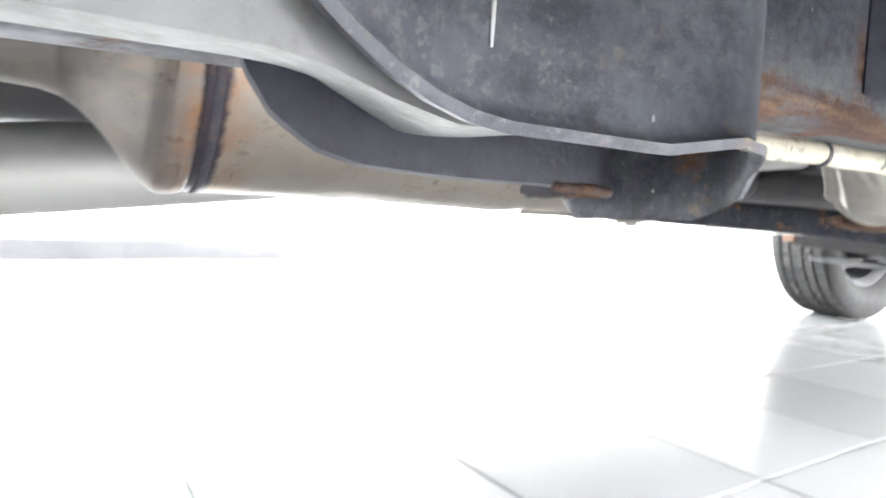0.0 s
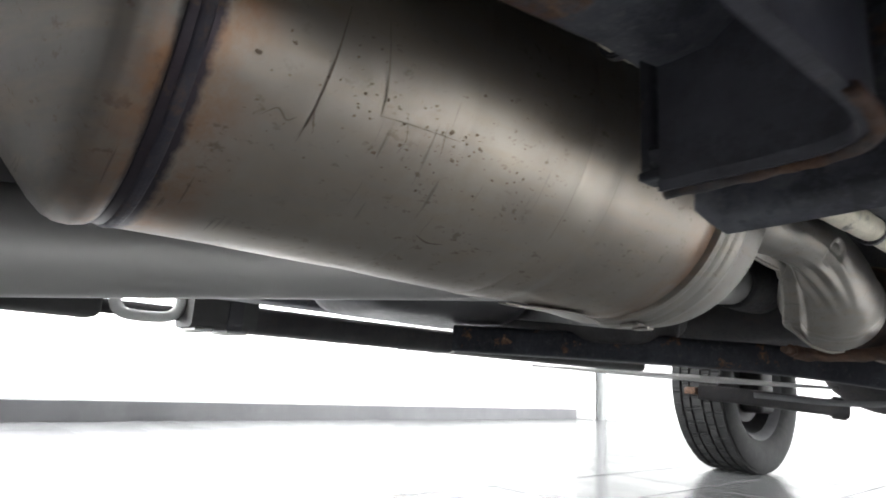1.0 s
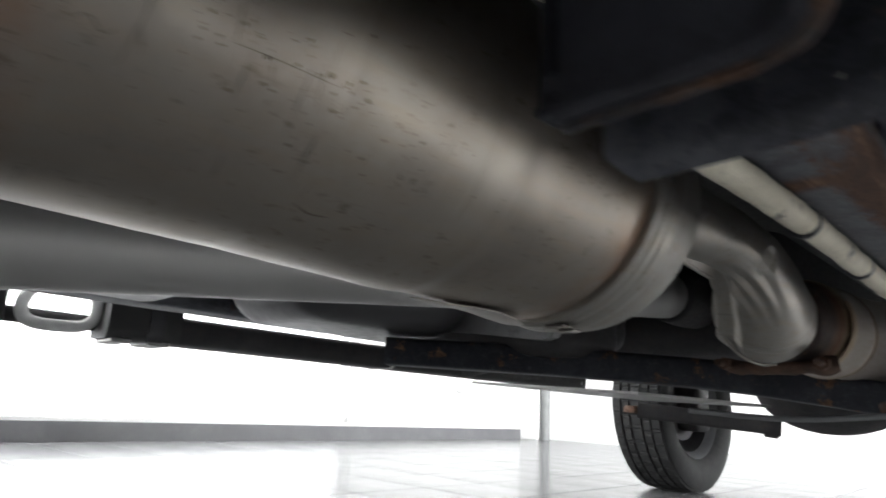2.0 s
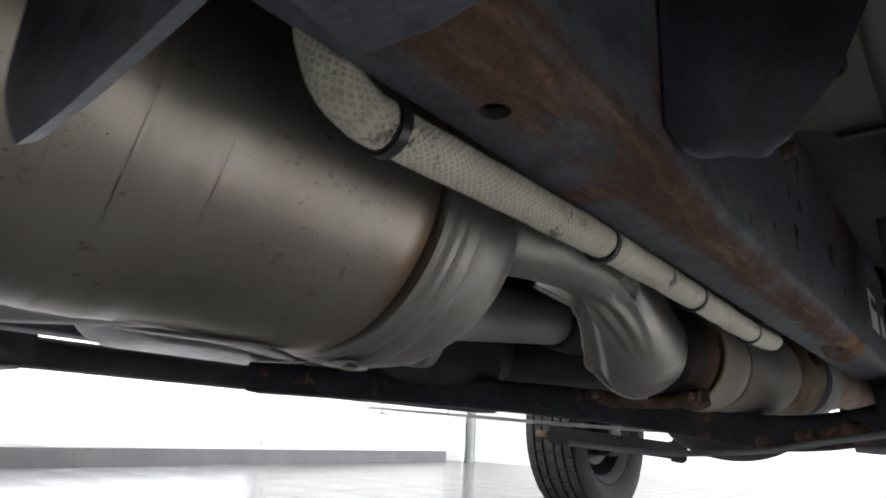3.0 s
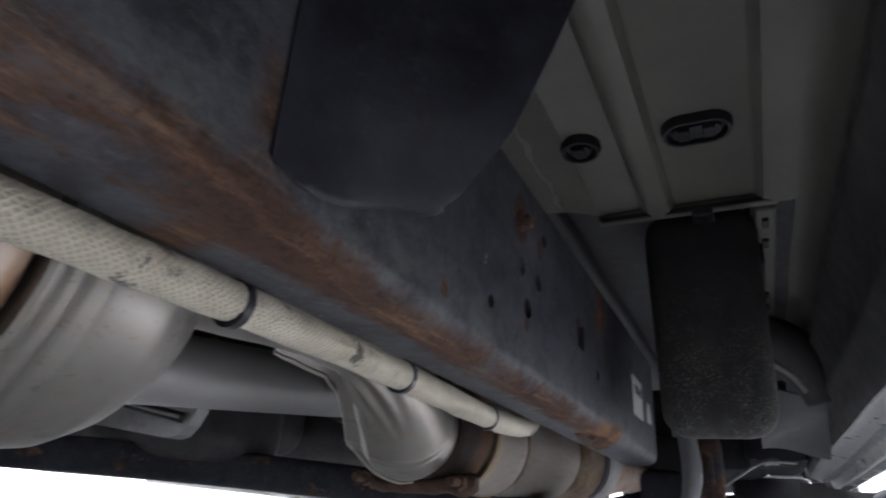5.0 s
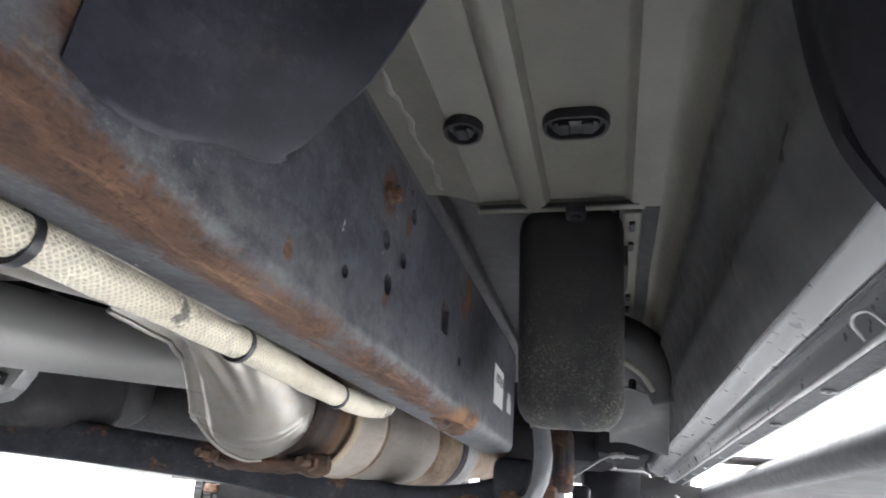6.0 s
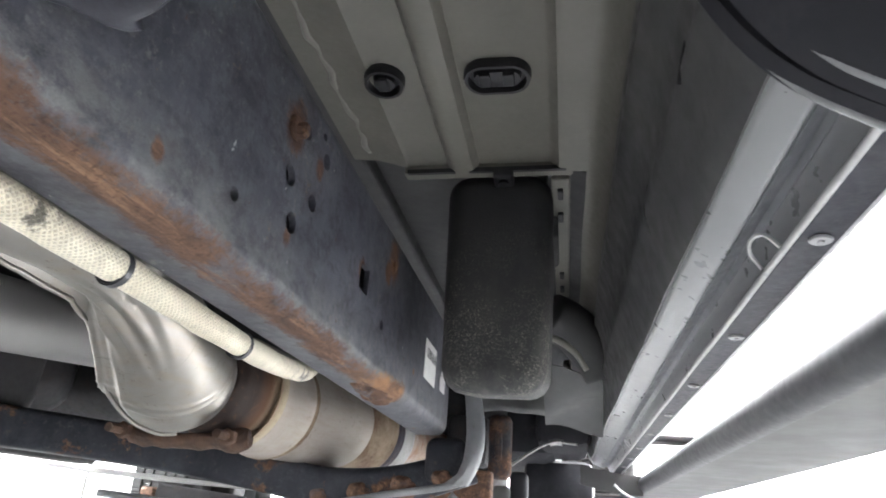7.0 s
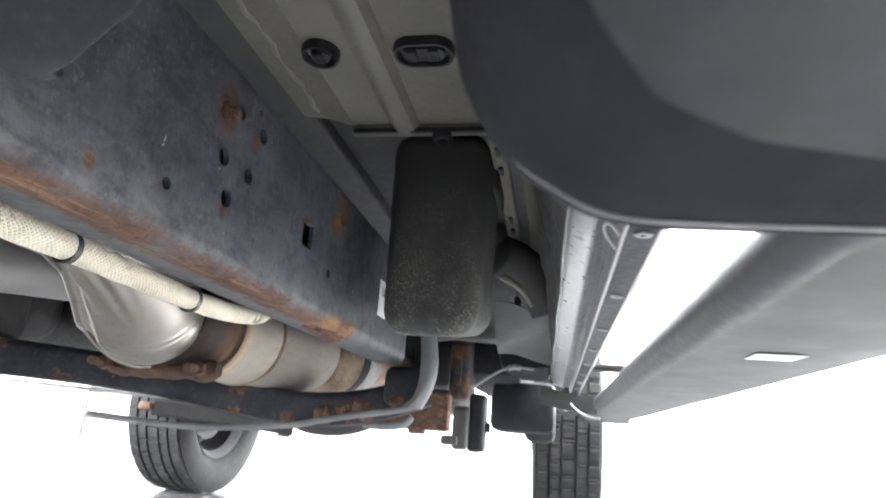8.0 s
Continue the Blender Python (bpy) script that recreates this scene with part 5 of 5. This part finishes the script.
for z in (0.56, 0.54, 0.52, 0.50, 0.475, 0.455, 0.443, 0.437, 0.432, 0.428, 0.424, 0.420, 0.4165, 0.414, 0.4125):
    e = float(np.interp(z, EDGE_Z, EDGE_X))
    low = min(1.0, max(0.0, (0.446 - z) / 0.0335))
    row = [(0.4733, -2.412, z - 0.006 * low * low), (0.4739, -2.408, z - 0.007 * low * low)]
    for y, near, far, drop in zip(NOSE_Y, NOSE_LOW, NOSE_HIGH, DROP):
        row.append((0.4741 + (e - 0.4741) * (far + (near - far) * low), y, z - drop * low * low))
    row += [(e - 0.0010, -2.3480, z + 0.0075 * low), (e - 0.004, -2.3455, z + 0.0120 * low), (0.4737 + 0.4 * (e - 0.4737), -2.343, z + 0.024 * low), (0.4737, -2.342, z + 0.034 * low)]
    ARM.append(row)
last = ARM[-1]
ARM.append([(x - 0.0006, min(-2.3425, y + 0.0022), z - 0.0003) for x, y, z in last])
ARM.append([(x - 0.0020, min(-2.3425, y + 0.0060), z + 0.0022) for x, y, z in last])
arm = part("cab_mount_bracket", sheet(ARM, 0.0012), ARM_PAINT, truck, "black gusseted cab-mount arm with a wide pressed end", True, 60)
part("arm_beam", box((0.50, -2.43, 0.505), (0.67, -2.335, 0.56), 0.012, 3), FRAME_BLACK, arm, "", True, 40)
TR = [(0.6425, 0.54), (0.6420, 0.46), (0.6425, 0.430), (0.6435, 0.416), (0.6450, 0.4050), (0.6480, 0.3945), (0.6545, 0.3815), (0.6620, 0.3720), (0.6710, 0.3652), (0.6785, 0.3610), (0.6865, 0.3588), (0.698, 0.3577), (0.7225, 0.3571), (0.757, 0.3566)]
TR = [(float(x), float(z) + 0.003) for x, z in spline(TR, 6)]
RIM_Y = ((-2.632, 0.046), (-2.572, 0.042), (-2.512, 0.040), (-2.467, 0.037), (-2.452, 0.034), (-2.437, 0.030), (-2.422, 0.0245), (-2.407, 0.017), (-2.395, 0.0115), (-2.384, 0.0065), (-2.3775, 0.0030), (-2.3725, 0.0005), (-2.3695, 0.0), (-2.3685, 0.011), (-2.3600, 0.0125), (-2.3592, 0.0045), (-2.3560, 0.0045))
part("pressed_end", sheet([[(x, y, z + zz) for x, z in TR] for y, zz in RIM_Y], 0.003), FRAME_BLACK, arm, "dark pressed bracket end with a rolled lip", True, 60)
for y, low, thick in ((-2.3570, -0.0015, 0.0012), (-2.3708, 0.0030, 0.0009)):
    part("lip_edge", sweep([(x, y, z - low) for x, z in TR], thick, 8, 1), LIP_PAINT, arm, "pale worn lip edge", True)
# Dome added where the bracket end catches light; its colour is paled for that.
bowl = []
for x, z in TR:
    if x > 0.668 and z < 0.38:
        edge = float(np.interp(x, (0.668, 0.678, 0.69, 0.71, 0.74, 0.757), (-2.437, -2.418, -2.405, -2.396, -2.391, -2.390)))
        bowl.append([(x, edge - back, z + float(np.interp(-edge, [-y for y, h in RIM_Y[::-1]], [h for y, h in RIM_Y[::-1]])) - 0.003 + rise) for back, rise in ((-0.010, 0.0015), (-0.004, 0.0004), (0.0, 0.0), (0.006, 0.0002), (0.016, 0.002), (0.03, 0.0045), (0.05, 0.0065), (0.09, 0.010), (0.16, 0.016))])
part("hub_dome", sheet(bowl, 0.002), DOME, arm, "dome added inside the bracket end, paled for light", True, 60)

# front corner: firewall, liner, suspension and dark parts about the wheel
toe = []
for i in range(25):
    x = 0.475 + 0.19 * i / 24
    toe.append([(x, -1.66 + 0.75 * (0.575 - z) + 0.012 * math.sin(38 * z + 25 * x) + 0.018 * math.exp(-((x - 0.628) / 0.012) ** 2) + 0.02 * noise.noise(Vector((x * 22, z * 22, 1.0))), z) for z in (0.60, 0.58, 0.565, 0.55, 0.535, 0.52, 0.505, 0.49, 0.475, 0.46, 0.448, 0.440)])
part("toe_board", sheet(toe, 0.003), SEALER_DARK, truck, "dark sealed toe-board with folds", True)
part("toe_clip", joined(box((0.612, -1.672, 0.478), (0.622, -1.660, 0.492), 0.002), sweep([(0.617, -1.672, 0.486), (0.624, -1.678, 0.496), (0.634, -1.676, 0.497), (0.640, -1.668, 0.488)], 0.002, 8, 5)), PAN, truck, "pale wire clip", True, 40)
duct = part("air_duct", sweep([(0.596, -1.735, 0.532, 0.027), (0.616, -1.722, 0.524, 0.029), (0.636, -1.712, 0.508, 0.029), (0.652, -1.705, 0.486, 0.026), (0.660, -1.700, 0.462, 0.022)], n=24, steps=6), PLASTIC, truck, "dark moulded duct", True)
part("duct_rim", sweep([(0.598, -1.738, 0.503), (0.612, -1.735, 0.497), (0.628, -1.727, 0.486), (0.640, -1.718, 0.470)], 0.0045, 10, 6), PAN, duct, "pale rim", True)
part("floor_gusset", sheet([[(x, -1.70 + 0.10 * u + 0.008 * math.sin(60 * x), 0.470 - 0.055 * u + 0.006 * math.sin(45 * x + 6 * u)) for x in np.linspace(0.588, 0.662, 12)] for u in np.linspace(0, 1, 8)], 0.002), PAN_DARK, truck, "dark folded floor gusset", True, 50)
part("front_subframe", joined(box((0.503, -1.46, 0.279), (0.531, -1.42, 0.350), 0.008, 3), box((0.487, -1.47, 0.286), (0.515, -1.43, 0.302), 0.005)), STEP, truck, "grey scuffed suspension mount", True, 40)
part("suspension_link", joined(box((0.529, -1.45, 0.277), (0.556, -1.40, 0.372), 0.007, 3), disc((0.556, -1.43, 0.318), (1, 0, 0), 0.010, 0.016, 6, 0.001)), FRAME_BLACK, truck, "dark suspension link", True, 40)
part("suspension_bracket", joined(box((0.501, -1.51, 0.356), (0.534, -1.47, 0.448), 0.010, 3), box((0.512, -1.516, 0.38), (0.522, -1.505, 0.42), 0.003)), FRAME_BROWN, truck, "rust-streaked bracket", True, 40)
part("pipe", joined(sweep([(0.525, -1.40, 0.383), (0.552, -1.40, 0.402), (0.578, -1.40, 0.418), (0.598, -1.40, 0.424), (0.632, -1.40, 0.422)], 0.0022, 10, 6), sweep([(0.588, -1.40, 0.4215), (0.598, -1.40, 0.424), (0.609, -1.40, 0.4235)], 0.005, 10, 4)), ALLOY, truck, "pale clipped pipe", True)
part("mud_guard", sheet([[(0.640 + 0.016 * k, y, 0.376 - 0.0042 * k + 0.0003 * k * k + d) for k in range(8)] for y, d in ((-1.21, 0.034), (-1.208, 0.012), (-1.20, 0.0), (-1.14, 0.004))], 0.003), PLASTIC, truck, "black moulded mud-guard edge", True, 50)
part("guard_rim", sweep([(0.700, -1.212, 0.378), (0.716, -1.212, 0.364), (0.735, -1.212, 0.356), (0.758, -1.212, 0.353)], 0.0022, 8, 6), PALE_EDGE, truck, "bright trim edge", True)
# Plain boxes added to fill the dark space about the wheel.
lumps = [box((0.44, -1.2, 0.42), (0.60, -0.5, 0.62), 0.03), box((0.56, -1.30, 0.43), (0.66, -1.05, 0.60), 0.02), box((0.525, -1.06, 0.315), (0.672, -0.55, 0.43), 0.02), box((0.60, -1.0, 0.296), (0.672, -0.6, 0.35), 0.02)]
for lump in lumps:
    part("engine_bay_casting", lump, FRAME_BLACK, truck, "plain black filler block by the wheel", True, 40)
part("lower_arm", joined(beam([(-0.74, -0.42, 0.317), (-0.60, -0.35, 0.306), (-0.46, -0.27, 0.293), (-0.345, -0.215, 0.283)], 0.080, 0.058, 5), disc((-0.325, -0.21, 0.282), (0.9, 0.4, -0.1), 0.040, 0.06, 16, 0.008)), DARK_METAL, truck, "dark lower suspension arm with a rubber bush", True, 40)
part("arm_tip", box((-0.775, -0.47, 0.305), (-0.725, -0.40, 0.332), 0.008), RUST, truck, "rusted end of the suspension arm", True, 40)
bm = sheet([[(-0.62, -1.50, 0.354), (-0.38, -1.50, 0.3445), (-0.145, -1.50, 0.335)], [(-0.60, -1.10, 0.353), (-0.36, -1.10, 0.346), (-0.14, -1.10, 0.338)], [(-0.56, -0.70, 0.350), (-0.34, -0.70, 0.345), (-0.13, -0.70, 0.340)]], 0.006)
part("undershield", bm, SHAFT, truck, "pale metal undershield", True, 40)


# wheels
def wheel(x, y, out):
    hub = new("wheel")
    hub.parent = truck
    hub.matrix_world = Matrix.Translation((x, y, 0.355))
    hub["label"] = "road wheel with a block-tread tyre and dull grey rim"
    R = 0.355
    prof = [(-0.082, 0.222), (-0.100, 0.235), (-0.116, 0.27), (-0.1175, 0.30), (-0.113, 0.332), (-0.106, 0.345)]
    ribs = []
    for a, b in ((-0.100, -0.066), (-0.058, -0.028), (-0.020, 0.020), (0.028, 0.058), (0.066, 0.100)):
        ribs += [(a, R - 0.009), (a + 0.001, R - 0.001), (b - 0.001, R - 0.001), (b, R - 0.009)]
    prof += ribs + [(-u, v) for u, v in prof[::-1]] + [(0.07, 0.216), (-0.07, 0.216)]
    n = 528
    bm = bmesh.new()
    rings = []
    for k in range(n):
        w = 2 * math.pi * k / n
        row = []
        for j, (u, r) in enumerate(prof):
            if r > R - 0.002:
                rib = (j - 6) // 4
                lead = 3 if (j - 6) % 4 > 1 else 0
                if (k + 5 * rib + lead * (1 if rib % 2 else -1)) % 13 in (0, 1):
                    r -= 0.0075 if rib in (1, 2, 3) else 0.0055
            row.append(bm.verts.new((u, r * math.sin(w), -r * math.cos(w))))
        rings.append(row)
    m = len(prof)
    for k in range(n):
        a, b = rings[k], rings[(k + 1) % n]
        for j in range(m):
            bm.faces.new((a[j], a[(j + 1) % m], b[(j + 1) % m], b[j]))
    part("tyre", bm, RUBBER, hub, "black tyre with dusty block tread", True, 32)
    bm = bmesh.new()
    rp = [(-0.092, 0.222), (-0.088, 0.216), (-0.07, 0.205), (-0.06, 0.195), (0.04, 0.190), (0.045, 0.10), (0.05, 0.0)]
    rings = [[bm.verts.new((u * out, r * math.cos(2 * math.pi * k / 64), r * math.sin(2 * math.pi * k / 64))) for k in range(64)] for u, r in rp[:-1]]
    for a, b in zip(rings, rings[1:]):
        for k in range(64):
            bm.faces.new((a[k], a[(k + 1) % 64], b[(k + 1) % 64], b[k]))
    bm.faces.new(rings[-1])
    part("rim", bm, RIM, hub, "dull grey rim", True, 40)
    part("brake_disc", disc((-0.02 * out, 0, 0), (1, 0, 0), 0.15, 0.024, 40, 0.002), DARK_METAL, hub, "dull brake disc", True, 40)
    part("hub_carrier", joined(box((min(-0.13 * out, -0.03 * out), -0.06, -0.11), (max(-0.13 * out, -0.03 * out), 0.06, 0.09), 0.02, 3)), DARK_METAL, hub, "", True, 40)
    return hub


for x, y, out in ((-0.79, 0.0, -1), (0.715, 0.0, 1), (-0.79, -3.27, -1), (0.715, -3.27, 1)):
    wheel(x, y, out)


def arch(y):
    return [(y + 0.44 * math.cos(radians(a)), 0.40 + 0.42 * math.sin(radians(a))) for a in range(150, 29, -12)]


# Unseen body added as a plain solid; its low rear blocks light from behind.
side = [(-4.6, 0.52), (-3.70, 0.52)] + [(a, b) for a, b in arch(-3.27)] + [(-2.86, 0.52), (-2.83, 0.52), (-2.80, 0.622), (-0.55, 0.622)] + arch(0.0) + [(0.6, 0.56), (0.85, 0.60), (0.9, 0.95), (0.75, 1.08), (-0.45, 1.18), (-1.15, 1.72), (-2.45, 1.76), (-2.75, 1.25), (-4.6, 1.22)]
bm = bmesh.new()
rings = [[bm.verts.new((x, y, z)) for y, z in side] for x in (-0.86, -0.84, 0.752, 0.772)]
for a, b in zip(rings, rings[1:]):
    for k in range(len(side)):
        bm.faces.new((a[k], a[(k + 1) % len(side)], b[(k + 1) % len(side)], b[k]))
bm.faces.new(rings[0])
bm.faces.new(rings[-1][::-1])
part("body_shell", bm, BODY, truck, "plain dark cab and load-bed shell", True, 25)

# floor tiles, in the room's own grid
PITCH, GAP = 0.3333, 0.004
bm = box((-(PITCH - GAP) / 2, -(PITCH - GAP) / 2, -0.006), ((PITCH - GAP) / 2, (PITCH - GAP) / 2, 0.0), 0.0012, 1)
first = part("tile", bm, TILE, FLOOR)
tile_mesh = first.data
bpy.data.objects.remove(first)
GRID = pose(-0.012, -1.82, 0, 0, 0, 4)
rest, half = [], (PITCH - GAP) / 2
for i in range(-28, 30):
    for j in range(-28, 30):
        w = GRID @ Vector((i * PITCH, j * PITCH, 0))
        q = ROOM.inverted() @ w
        if not (WEST - 0.1 < q.x < EAST + 0.1 and SOUTH - 0.1 < q.y < NORTH + 0.1):
            continue
        m = Matrix.Translation((w.x, w.y, random.uniform(-0.0004, 0.0004))) @ GRID.to_quaternion().to_matrix().to_4x4()
        if -11 <= i <= 5 and -4 <= j <= 13:
            ob = new("tile", tile_mesh)
            ob.parent = FLOOR
            ob.matrix_parent_inverse = ROOM.inverted()
            ob.matrix_basis = m
        else:
            rest.append(m)
bm = bmesh.new()
for m in rest:
    bm.faces.new([bm.verts.new(ROOM.inverted() @ m @ Vector((a * half, b * half, 0))) for a, b in ((-1, -1), (1, -1), (1, 1), (-1, 1))])
far = part("far_tiles", bm, TILE, FLOOR)
far["kind"] = "stuff"
